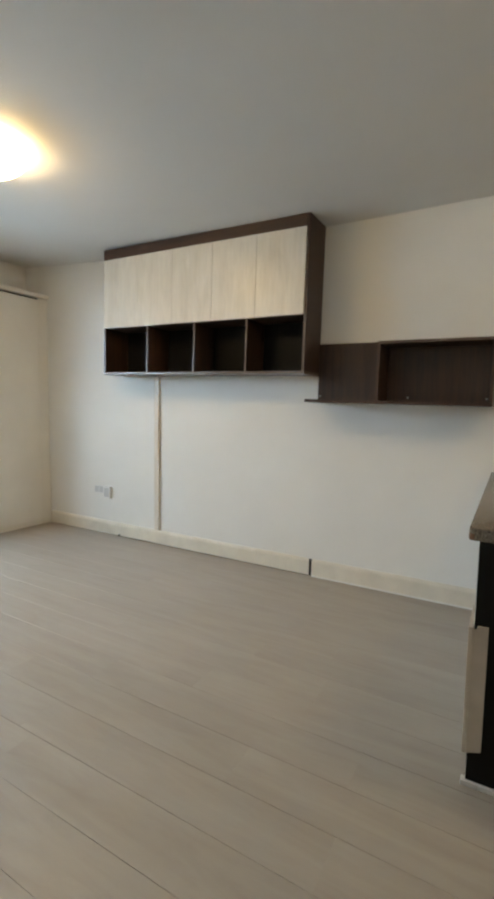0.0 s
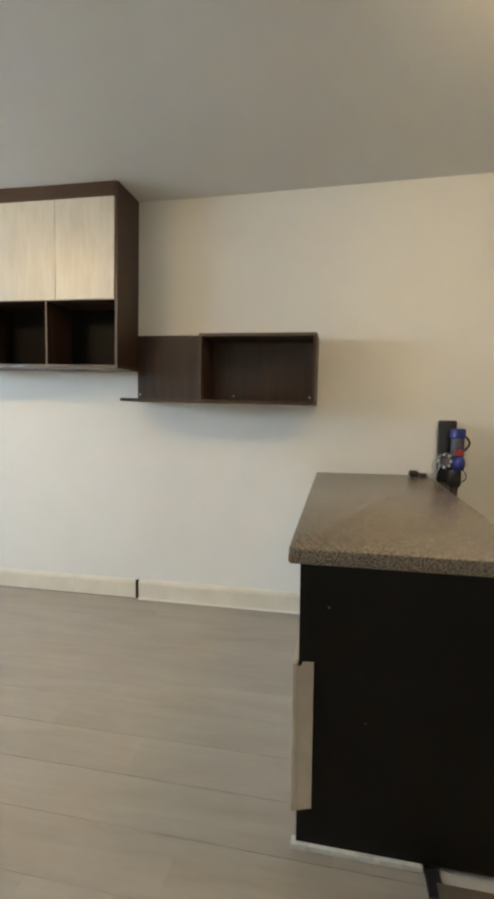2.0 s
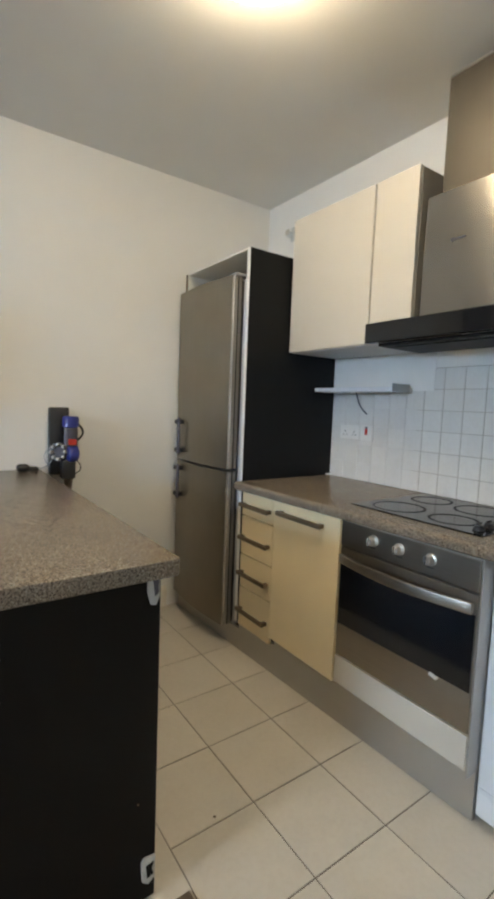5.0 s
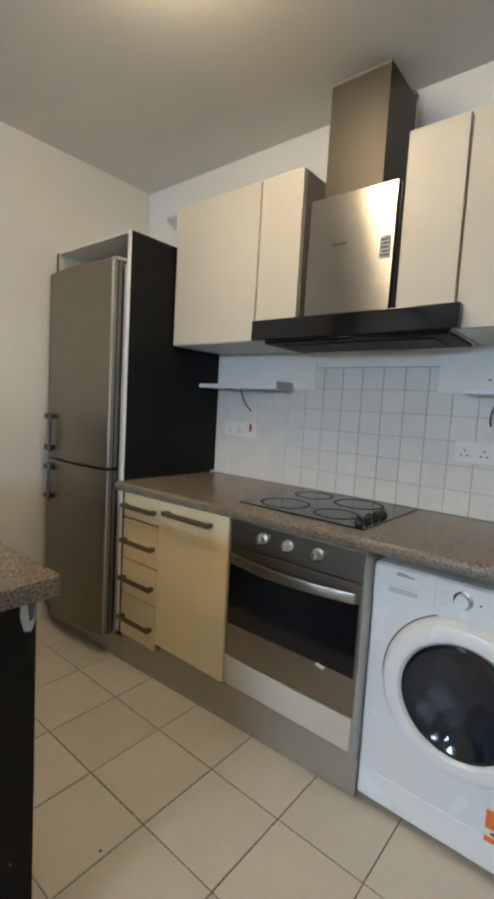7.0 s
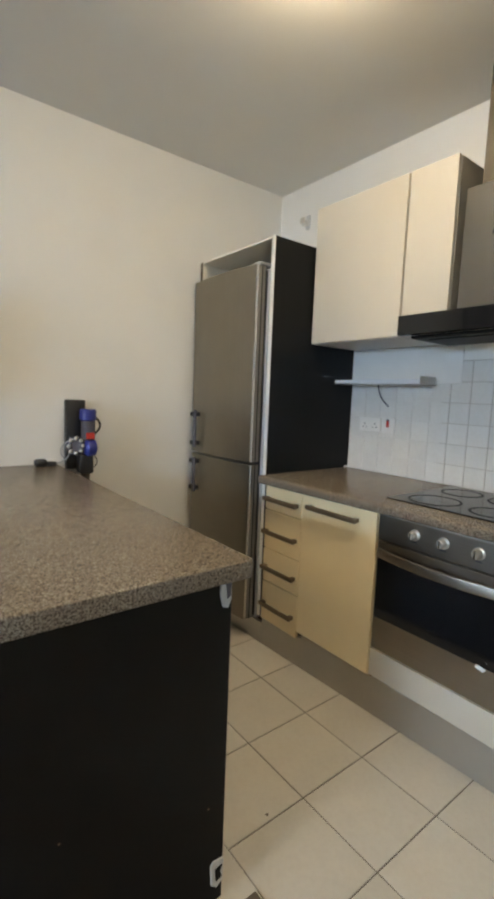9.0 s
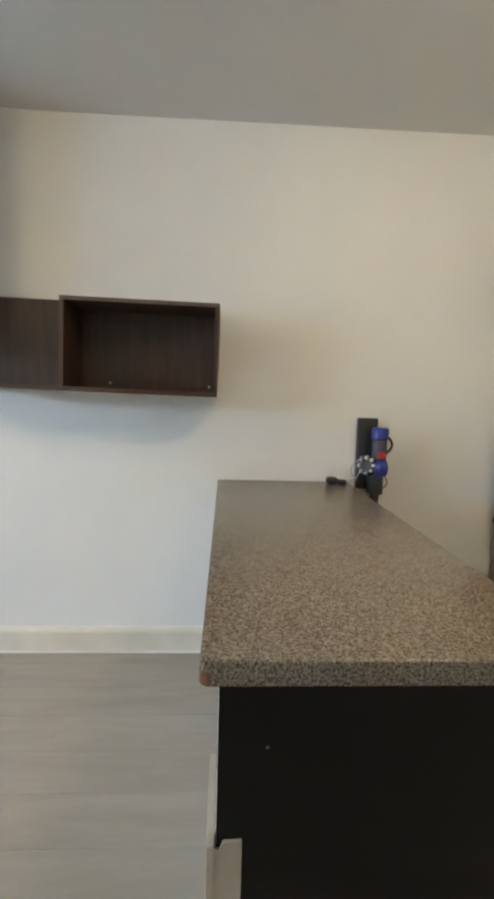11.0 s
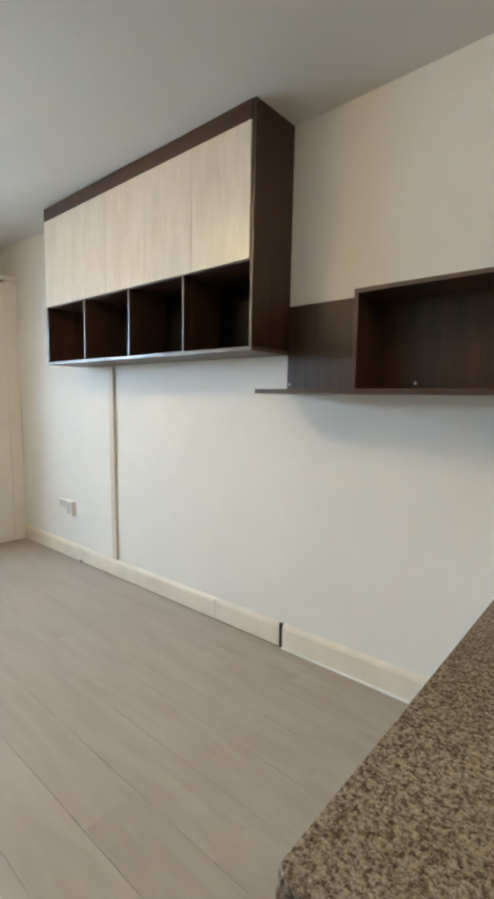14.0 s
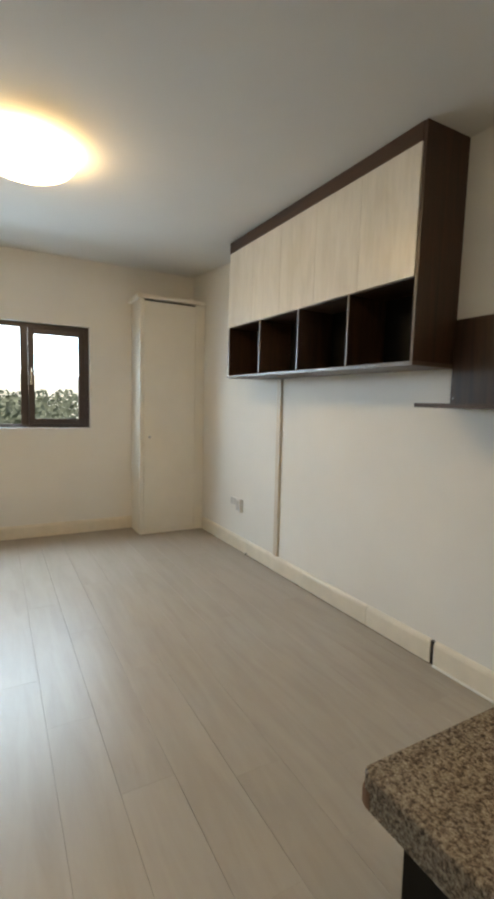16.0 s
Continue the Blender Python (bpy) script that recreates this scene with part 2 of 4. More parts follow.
def part(name, bm, material, parent=None, label="", smooth=False):
    me = bpy.data.meshes.new(name)
    if parent is not None:
        bmesh.ops.translate(bm, verts=bm.verts, vec=-BASE[parent])
    bmesh.ops.recalc_face_normals(bm, faces=bm.faces)
    bm.to_mesh(me)
    bm.free()
    me.materials.append(material)
    if smooth:
        for p in me.polygons:
            p.use_smooth = True
        me.set_sharp_from_angle(angle=radians(35))
    ob = new(name, me)
    if parent is not None:
        ob.parent = parent
        BASE[ob] = BASE[parent]
    else:
        BASE[ob] = Vector((0, 0, 0))
    return tagged(ob, label)


def block(lo, hi, bevel=0.0, segs=2, bm=None):
    """A box from corner to corner with worn edges."""
    bm = bm or bmesh.new()
    size = [b - a for a, b in zip(lo, hi)]
    mid = [(a + b) / 2 for a, b in zip(lo, hi)]
    made = bmesh.ops.create_cube(bm, size=1, matrix=Matrix.LocRotScale(mid, None, size))
    if bevel:
        edges = {e for v in made["verts"] for e in v.link_edges}
        bmesh.ops.bevel(bm, geom=list(edges), offset=bevel, segments=segs, affect="EDGES", profile=0.5)
    return bm


def prism(points, axis, a, b, bevel=0.0, segs=2):
    """An outline in the two other axes drawn out along an axis from a to b."""
    bm = bmesh.new()

    def at(p, d):
        return {"x": (d, p[0], p[1]), "y": (p[0], d, p[1]), "z": (p[0], p[1], d)}[axis]

    vs = [bm.verts.new(at(p, a)) for p in points]
    f = bm.faces.new(vs)
    ext = bmesh.ops.extrude_face_region(bm, geom=[f])
    move = Vector(at((0, 0), b - a))
    bmesh.ops.translate(bm, verts=[v for v in ext["geom"] if isinstance(v, bmesh.types.BMVert)], vec=move)
    if bevel:
        bmesh.ops.bevel(bm, geom=bm.edges[:], offset=bevel, segments=segs, affect="EDGES", profile=0.5)
    return bm


def lathe(profile, centre, axis=(0, 0, 1), steps=40):
    """A profile of (radius, height) turned round an axis through the centre."""
    bm = bmesh.new()
    rings = []
    turn = Vector((0, 0, 1)).rotation_difference(Vector(axis)).to_matrix()
    for r, h in profile:
        if r < 1e-6:
            rings.append([bm.verts.new(Vector(centre) + turn @ Vector((0, 0, h)))])
        else:
            rings.append([bm.verts.new(Vector(centre) + turn @ Vector((r * math.cos(k * math.tau / steps), r * math.sin(k * math.tau / steps), h))) for k in range(steps)])
    for p, q in zip(rings, rings[1:]):
        for k in range(steps):
            n = (k + 1) % steps
            if len(p) == 1 and len(q) > 1:
                bm.faces.new((p[0], q[k], q[n]))
            elif len(q) == 1 and len(p) > 1:
                bm.faces.new((p[k], p[n], q[0]))
            elif len(p) > 1:
                bm.faces.new((p[k], p[n], q[n], q[k]))
    return bm


def tube(points, r, steps=10):
    """A round bar or cable through points."""
    bm = bmesh.new()
    rings = []
    pts = [Vector(p) for p in points]
    for i, p in enumerate(pts):
        d = (pts[min(i + 1, len(pts) - 1)] - pts[max(i - 1, 0)]).normalized()
        side = d.cross(Vector((0.31, 0.2, 0.93))).normalized()
        up = side.cross(d)
        rings.append([bm.verts.new(p + r * (math.cos(k * math.tau / steps) * side + math.sin(k * math.tau / steps) * up)) for k in range(steps)])
    for a, b in zip(rings, rings[1:]):
        for k in range(steps):
            n = (k + 1) % steps
            bm.faces.new((a[k], a[n], b[n], b[k]))
    bm.faces.new(rings[0])
    bm.faces.new(list(reversed(rings[-1])))
    return bm


def arc(p0, p1, sag, n=12):
    """Points from p0 to p1 that bow out by the vector sag."""
    a, b, s = Vector(p0), Vector(p1), Vector(sag)
    return [a.lerp(b, i / n) + s * math.sin(math.pi * i / n) for i in range(n + 1)]


def structure(name, bm, material, label, category):
    ob = part(name, bm, material)
    return tagged(ob, label, category, "", "structure")


# ---- the shell of the room ----
X0, X1, Y0, Y1 = -4.65, 2.225, -0.95, 3.74
WY0, WY1, WZ0, WZ1 = 0.75, 2.585, 1.105, 2.165

structure("wall_north", block((X0 - 0.25, Y1, -0.1), (X1 + 0.2, Y1 + 0.2, 3.05)), M_WALL, "white painted plaster wall behind the wall units", "wall")
structure("wall_east", block((X1, Y0 - 0.2, -0.1), (X1 + 0.2, Y1, 3.05)), M_WALL, "white painted kitchen wall above the tiles", "wall")
structure("wall_south", block((X0 - 0.25, Y0 - 0.2, -0.1), (X1, Y0, 3.05)), M_WALL, "plain white painted wall", "wall")
ww = block((X0 - 0.25, Y0, -0.1), (X0, WY0, 3.05))
block((X0 - 0.25, WY1, -0.1), (X0, Y1, 3.05), bm=ww)
block((X0 - 0.25, WY0, -0.1), (X0, WY1, WZ0), bm=ww)
block((X0 - 0.25, WY0, WZ1), (X0, WY1, 3.05), bm=ww)
structure("wall_west", ww, M_WALL, "white painted wall with a window opening", "wall")


def ceiling_z(x):
    """The ceiling's underside: level over the kitchen, rising gently towards the window."""
    return 2.662 + 0.0104 * max(0.0, -0.5 - x) ** 2


cx = [X0 + (X1 - X0) * i / 40 for i in range(41)]
cl = part("ceiling", prism([(x, ceiling_z(x)) for x in cx] + [(X1, 3.05), (X0, 3.05)], "y", Y0, Y1), M_CEIL, smooth=True)
tagged(cl, "plain white painted ceiling", "ceiling", "", "structure")

floor_living = structure("floor_living", block((X0, Y0, -0.1), (0.785, Y1, -0.0035)), M_SUB, "grey oak laminate floor of long planks", "floor")
floor_kitchen = structure("floor_kitchen", block((0.785, Y0, -0.1), (X1, Y1, -0.0035)), M_GROUT, "beige square floor tiles with dark joints", "floor")
structure("floor_patch", block((0.492, 2.065, -0.003), (0.799, 3.70, 0.0)), M_TILE, "strip of pale tile beside the island end", "floor")


def skirting(name, a, b, y, foot=0.004):
    """A run of skirting board along the north wall with a rounded top."""
    pts = [(y, foot), (y - 0.02, foot), (y - 0.02, 0.108), (y - 0.016, 0.122), (y - 0.008, 0.132), (y, 0.134)]
    ob = part(name, prism(pts, "x", a, b), M_SKIRT)
    return tagged(ob, "cream painted skirting board along the wall", "skirting board", "", "structure")


skirting("baseboard_1", -4.28, -3.222, Y1)
# Brown strip stands in for the shade in the gap under the skirting.
structure("trim_underlay", block((-3.218, Y1 - 0.020, 0.0), (-1.166, Y1 - 0.001, 0.0055)), M_PROFILE, "dark strip painting the shade of the gap under the skirting", "trim")
structure("trim_chip", block((-3.245, Y1 - 0.0235, 0.0), (-3.212, Y1 - 0.0205, 0.018), 0.001), M_BLACKPL, "dark chipped end of a skirting board", "trim")
skirting("baseboard_2", -3.218, -1.652, Y1 - 0.003, 0.0065)
skirting("baseboard_3", -1.648, -1.165, Y1 - 0.001, 0.006)
skirting("baseboard_4", -1.140, 0.062, Y1)
structure("trim_end", block((0.064, Y1 - 0.02, 0.004), (0.085, Y1 - 0.001, 0.136), 0.001), M_BLACKPL, "dark open end of the skirting beside the island", "trim")
skirting("baseboard_5", 0.71, 1.50, Y1)
structure("trim_gap", block((-1.164, Y1 - 0.012, 0.0), (-1.141, Y1 - 0.0, 0.132)), M_BLACKPL, "dark open gap between two skirting boards", "trim")
wp = [(X0, 0.004), (X0 + 0.02, 0.004), (X0 + 0.02, 0.108), (X0 + 0.016, 0.122), (X0 + 0.008, 0.132), (X0, 0.134)]
structure("baseboard_6", prism(wp, "y", Y0, 3.02), M_SKIRT, "cream painted skirting board under the window", "skirting board")
structure("trim_bead", block((-1.138, Y1 - 0.032, 0.0), (0.10, Y1 - 0.0205, 0.009), 0.002), M_WHITE, "white sealant bead along the skirting", "trim")

# Brown edge profile between laminate and tiles.
prof = thing("floor_profile", (0.6, 2.04, 0.0), "brown metal edge profile bordering the laminate floor", "floor trim", "", "structure")
part("strip", block((0.474, 2.02, -0.002), (0.516, 2.105, 0.008), 0.003), M_BLACKPL, prof)
part("strip", block((0.5, 2.018, -0.001), (0.79, 2.064, 0.009), 0.003), M_PROFILE, prof)
part("strip", block((0.745, Y0 + 0.01, -0.002), (0.79, 2.017, 0.008), 0.003), M_PROFILE, prof)

# ---- window ----
win = thing("window_1", (X0 - 0.12, (WY0 + WY1) / 2, WZ0), "dark brown framed casement window with a closed sash", "window", "", "structure")
FX0, FX1 = X0 - 0.13, X0 - 0.07
MULL = 1.965
fr = block((FX0, WY0, WZ0), (FX1, WY0 + 0.05, WZ1), 0.004)
block((FX0, WY1 - 0.05, WZ0), (FX1, WY1, WZ1), 0.004, bm=fr)
block((FX0, WY0 + 0.05, WZ0), (FX1, WY1 - 0.05, WZ0 + 0.05), 0.004, bm=fr)
block((FX0, WY0 + 0.05, WZ1 - 0.05), (FX1, WY1 - 0.05, WZ1), 0.004, bm=fr)
block((FX0, MULL - 0.035, WZ0 + 0.05), (FX1, MULL + 0.035, WZ1 - 0.05), 0.004, bm=fr)
frame_ob = part("window_frame", fr, M_FRAME, win)
sa, sb, sc, sd = MULL + 0.038, WY1 - 0.052, WZ0 + 0.052, WZ1 - 0.052
sash = block((FX0 + 0.01, sa, sc), (FX1 + 0.02, sa + 0.055, sd), 0.005)
block((FX0 + 0.01, sb - 0.055, sc), (FX1 + 0.02, sb, sd), 0.005, bm=sash)
block((FX0 + 0.01, sa + 0.055, sc), (FX1 + 0.02, sb - 0.055, sc + 0.055), 0.005, bm=sash)
block((FX0 + 0.01, sa + 0.055, sd - 0.055), (FX1 + 0.02, sb - 0.055, sd), 0.005, bm=sash)
sash_ob = part("sash", sash, M_FRAME, win)
hb = block((FX1 + 0.021, sa + 0.012, 1.55), (FX1 + 0.03, sa + 0.036, 1.66), 0.003)
block((FX1 + 0.03, sa + 0.016, 1.60), (FX1 + 0.055, sa + 0.03, 1.618), 0.004, bm=hb)
block((FX1 + 0.046, sa + 0.014, 1.60), (FX1 + 0.06, sa + 0.032, 1.72), 0.004, bm=hb)
part("handle", hb, M_CHROME, sash_ob, "white metal window handle")
for a, b, c, d in ((WY0 + 0.05, MULL - 0.035, WZ0 + 0.05, WZ1 - 0.05), (sa + 0.055, sb - 0.055, sc + 0.055, sd - 0.055)):
    pane = part("pane", block((FX0 + 0.025, a, c), (FX0 + 0.031, b, d)), M_GLASS, win)
    pane.visible_shadow = False
part("window_sill", block((X0 - 0.068, WY0 + 0.002, WZ0), (X0 + 0.012, WY1 - 0.002, WZ0 + 0.014), 0.004), M_WHITE, win, "white painted sill")
rv = block((X0 + 0.001, WY1, WZ0 - 0.012), (X0 + 0.006, WY1 + 0.014, WZ1 + 0.012))
part("reveal_bead", rv, M_WHITE, win)

# ---- distance outside the window ----
structure("ground", block((-900, -700, -9.2), (-8, 700, -9.0)), M_FIELD, "green fields below the window", "ground")
sky_mat, snt, sb = mat("overcast_sky", 1.0)
sb.inputs["Base Color"].default_value = (0, 0, 0, 1)
cloud = noise_tex(snt, coords(snt), 0.02, 4)
snt.links.new(ramp(snt, cloud, [(0.3, (0.78, 0.89, 1.0)), (0.7, (0.95, 0.98, 1.0))]), sb.inputs["Emission Color"])
sb.inputs["Emission Strength"].default_value = 3.0
structure("backdrop", block((-161, -160, -8.99), (-160, 160, 70)), sky_mat, "bright white overcast sky beyond the trees", "sky")
rng = random.Random(4)
verts, faces = [], []
for k in range(420):
    tx, ty = rng.uniform(-130, -45), rng.uniform(-45, 60)
    top = 1.9 + rng.uniform(-1.6, 1.2) + (-tx - 45) * 0.03
    wide = rng.uniform(2.0, 4.2)
    for j in range(130):
        a, u = rng.uniform(0, math.tau), rng.random()
        z = -9 + (top + 9) * (0.25 + 0.75 * u)
        r = wide * math.sqrt(max(0.05, 1 - ((u - 0.45) / 0.58) ** 2)) * rng.uniform(0.6, 1.0)
        c = Vector((tx + r * math.cos(a), ty + r * math.sin(a), z))
        n = Vector((rng.uniform(-1, 1), rng.uniform(-1, 1), rng.uniform(-0.3, 1))).normalized()
        p = n.orthogonal().normalized() * rng.uniform(0.16, 0.38)
        q = n.cross(p)
        i = len(verts)
        verts += [c + p, c + q * 0.8, c - p * 0.9, c - q]
        faces.append((i, i + 1, i + 2, i + 3))
me = bpy.data.meshes.new("far_trees")
me.from_pydata(verts, [], faces)
me.materials.append(M_LEAF_HAZED)
tagged(new("far_trees", me), "line of distant trees beyond the window, haze painted into their green", "trees", "", "stuff")


# ---- ceiling lamps ----
def ceiling_lamp(x, y, r, label, glow):
    """A round opal dome of radius r under the ceiling."""
    z = ceiling_z(x) - 0.0005
    t = thing("ceiling_lamp", (x, y, z), label, "ceiling lamp", "round ceiling lamps")
    part("base_ring", lathe([(0.0, 0.0), (r - 0.027, 0.0), (r - 0.022, -0.005), (r - 0.022, -0.014), (0.0, -0.014)], (x, y, z), steps=48), M_WHITE, t, smooth=True)
    prof = [(r - 0.032, -0.0145), (r - 0.005, -0.024)] + [(r * math.cos(a) ** 0.8, -0.03 - 0.108 * math.sin(a)) for a in [i * math.pi / 2 / 9 for i in range(0, 9)]] + [(0.0, -0.138)]
    part("shade", lathe(prof, (x, y, z), steps=48), glow, t, "glowing opal glass dome", True)
    return t


ceiling_lamp(-2.37, 1.87, 0.262, "lit round opal ceiling lamp above the laminate floor", M_LAMP_WARM)
ceiling_lamp(1.03, 2.24, 0.205, "lit smaller round opal ceiling lamp above the kitchen", M_LAMP)

# ---- built-in wardrobe in the corner ----
wd = thing("wardrobe", (-4.47, 3.4, 0.0), "tall narrow cream painted corner cupboard with closed door", "wardrobe")
part("side_panel", block((-4.647, 3.02, 0.0), (-4.30, 3.045, 2.47), 0.003), M_WARD, wd)
part("frame", block((-4.318, 3.046, 0.0), (-4.30, 3.058, 2.47), 0.003), M_WARD, wd)
part("frame", block((-4.318, 3.625, 0.0), (-4.30, 3.736, 2.47), 0.003), M_WARD, wd)
part("plinth", block((-4.318, 3.059, 0.0), (-4.304, 3.624, 0.045), 0.002), M_WARD, wd)
wdoor = part("door", block((-4.318, 3.0605, 0.0475), (-4.295, 3.6225, 2.435), 0.004), M_WARD, wd)
part("knob", lathe([(0.0, 0.0), (0.008, 0.0), (0.008, 0.014), (0.015, 0.02), (0.015, 0.028), (0.008, 0.033), (0.0, 0.033)], (-4.295, 3.115, 1.04), (1, 0, 0), 20), M_GREYPLASTIC, wdoor, "small grey metal knob", True)
cor = prism([(2.985, 2.455), (2.985, 2.495), (3.736, 2.495), (3.736, 2.455)], "x", -4.647, -4.268, 0.006)
part("cornice", cor, M_WARD, wd)
part("shadow_gap", block((-4.302, 3.07, 2.436), (-4.298, 3.615, 2.448)), M_BLACKPL, wd)
part("back_panel", block((-4.646, 3.046, 0.002), (-4.64, 3.735, 2.454)), M_WARD, wd)

# ---- high wall unit with pale doors ----
CX0, CX1, CY, CZ0, CZ1 = -3.125, -1.130, 3.445, 1.582, 2.683
unit = thing("wall_unit", (-2.1275, Y1, CZ0), "walnut wall unit with pale limed doors over open cubbies", "wall cabinet")
TH = 0.02
part("side_panel", block((CX1 - TH, CY, CZ0 + TH), (CX1, Y1 - 0.002, CZ1), 0.0015), M_WALNUT_V, unit)
part("side_panel", block((CX0, CY, CZ0 + TH), (CX0 + TH, Y1 - 0.002, CZ1), 0.0015), M_WALNUT_V, unit)
part("bottom_board", block((CX0, CY - 0.003, CZ0), (CX1, Y1 - 0.002, CZ0 + TH), 0.0015), M_EDGE, unit, "greyish brown bottom board")
part("middle_board", block((CX0 + TH, CY + 0.02, 1.994), (CX1 - TH, Y1 - 0.012, 2.012), 0.0015), M_WALNUT, unit)
part("top_board", block((CX0 + TH, CY + 0.02, 2.59), (CX1 - TH, Y1 - 0.012, 2.61), 0.0015), M_WALNUT, unit)
part("fascia", block((CX0, CY - 0.004, 2.596), (CX1 - TH - 0.001, CY + 0.016, CZ1), 0.0015), M_WALNUT, unit, "walnut cornice board under the ceiling")
# Black back instead of walnut paints the cubbies' shade into the board.
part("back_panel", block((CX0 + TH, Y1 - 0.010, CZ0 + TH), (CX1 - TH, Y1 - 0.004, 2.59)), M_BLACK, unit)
for x in (-2.609, -2.108, -1.618):
    d = part("divider", block((x - 0.007, CY + 0.006, CZ0 + TH), (x + 0.007, Y1 - 0.012, 1.994), 0.001), M_WALNUT_V, unit)
    part("edge_band", block((x - 0.006, CY + 0.0035, CZ0 + TH), (x + 0.006, CY + 0.0055, 1.994)), M_EDGE, d, "lighter edge band")
part("edge_band", block((CX1 - TH + 0.003, CY - 0.0025, CZ0 + TH), (CX1 - 0.003, CY - 0.0005, 1.994)), M_EDGE, unit, "lighter edge band")
w5 = (CX1 - TH - 0.002 - CX0 - 0.002) / 5
for i in range(5):
    a = CX0 + 0.002 + i * w5
    part("door", block((a + 0.0012, CY - 0.004, 1.997), (a + w5 - 0.0012, CY + 0.015, 2.594), 0.0015), M_PALE, unit)
unit.rotation_euler = (0, radians(1.15), 0)
unit.location.z += 0.006

# ---- open box shelf ----
SX0, SX1, SXM, SY, SZ = -1.130, 0.066, -0.628, 3.468, 1.374
shelf = thing("box_shelf", (-0.53, Y1, SZ), "dark walnut floating shelf with an open box", "wall shelf")
part("bottom_board", block((SX0, SY, SZ - 0.02), (SX1, Y1 - 0.002, SZ), 0.0015), M_WALNUT, shelf)
part("back_panel", block((SX0 + 0.003, Y1 - 0.02, SZ), (SXM, Y1 - 0.003, 1.79), 0.001), M_WALNUT_V, shelf)
part("back_panel", block((SXM + 0.018, Y1 - 0.012, SZ), (SX1 - 0.018, Y1 - 0.004, 1.745)), M_WALNUT_V, shelf)
part("side_panel", block((SXM, SY + 0.001, SZ), (SXM + 0.018, Y1 - 0.003, 1.745), 0.001), M_WALNUT_V, shelf)
part("side_panel", block((SX1 - 0.018, SY + 0.001, SZ), (SX1, Y1 - 0.003, 1.745), 0.001), M_WALNUT_V, shelf)
part("top_board", block((SXM, SY, 1.745), (SX1, Y1 - 0.003, 1.763), 0.001), M_WALNUT, shelf)
part("edge_band", block((SXM + 0.002, SY - 0.0015, 1.747), (SX1 - 0.002, SY - 0.0003, 1.761)), M_EDGE, shelf)
for x in (SX0 + 0.02, SXM + 0.16, SX1 - 0.045):
    part("screw_cap", lathe([(0.0, 0.004), (0.006, 0.003), (0.007, 0.0), (0.0, 0.0)], (x, Y1 - 0.0205 if x < SXM else Y1 - 0.0125, SZ + 0.03), (0, -1, 0), 12), M_GREYPLASTIC, shelf, "small grey screw cap", True)
shelf.rotation_euler = (0, radians(1.0), 0)
shelf.location.z += 0.005

# ---- cable trunking and outlets on the north wall ----
tr = thing("cable_trunking", (-2.735, Y1, 0.134), "beige vertical cable trunking from skirting to wall unit", "trunking")
part("channel", block((-2.752, Y1 - 0.016, 0.134), (-2.705, Y1 - 0.001, 1.592), 0.002), M_TRUNK, tr)
part("cover", block((-2.762, Y1 - 0.021, 0.135), (-2.710, Y1 - 0.0165, 1.59), 0.002), M_TRUNK, tr)


def wall_plate(name, lo, hi, face, label, category, holes=()):
    """A socket or switch plate; face is the way that it looks ('-y' or '-x')."""
    t = thing(name, ((lo[0] + hi[0]) / 2, (lo[1] + hi[1]) / 2, lo[2]), label, category, "wall outlets")
    part("plate", block(lo, hi, 0.003), M_WHITE, t)
    for (y, z, w, h, m, n) in holes:
        if face == "-x":
            part(n, block((lo[0] - 0.0015, y - w / 2, z - h / 2), (lo[0] - 0.0002, y + w / 2, z + h / 2)), m, t)
        else:
            part(n, block((y - w / 2, lo[1] - 0.0015, z - h / 2), (y + w / 2, lo[1] - 0.0002, z + h / 2)), m, t)
    return t


def pins(c, z):
    return [(c, z + 0.012, 0.005, 0.010, M_INK, "pin_hole"), (c - 0.011, z - 0.008, 0.008, 0.005, M_INK, "pin_hole"), (c + 0.011, z - 0.008, 0.008, 0.005, M_INK, "pin_hole")]


wall_plate("wall_socket", (-3.59, Y1 - 0.012, 0.415), (-3.455, Y1 - 0.001, 0.495), "-y", "white double wall socket above the skirting", "socket",
           [(-3.555, 0.455, 0.055, 0.065, M_SOFTGREY, "face"), (-3.49, 0.455, 0.055, 0.065, M_SOFTGREY, "face")])
wall_plate("junction_box", (-3.44, Y1 - 0.032, 0.375), (-3.345, Y1 - 0.001, 0.495), "-y", "white box with cover beside the socket", "outlet box",
           [(-3.392, 0.435, 0.07, 0.09, M_SOFTGREY, "cover")])

# ---- kitchen island ----
isl = thing("kitchen_island", (0.4, 2.9, 0.0), "black board kitchen island with worn end panel", "kitchen island")
part("end_panel", block((0.106, 2.10, 0.018), (0.704, 2.118, 0.889), 0.0015), M_BLACK, isl)
part("side_panel", block((0.1045, 2.119, 0.018), (0.122, 3.70, 0.889), 0.001), M_WHITE, isl, "white painted long side")
part("side_panel", block((0.686, 2.119, 0.018), (0.704, 3.70, 0.889), 0.001), M_BLACK, isl)
part("base_board", block((0.123, 2.122, 0.0), (0.685, 3.69, 0.06)), M_BLACK, isl)
part("base_strip", block((0.091, 2.088, 0.0), (0.47, 2.119, 0.018), 0.003), M_RAW, isl, "chipped white base strip")
part("edge_strip", block((0.089, 2.091, 0.12), (0.1035, 2.30, 0.58), 0.002), M_TAN, isl, "torn tan edging")
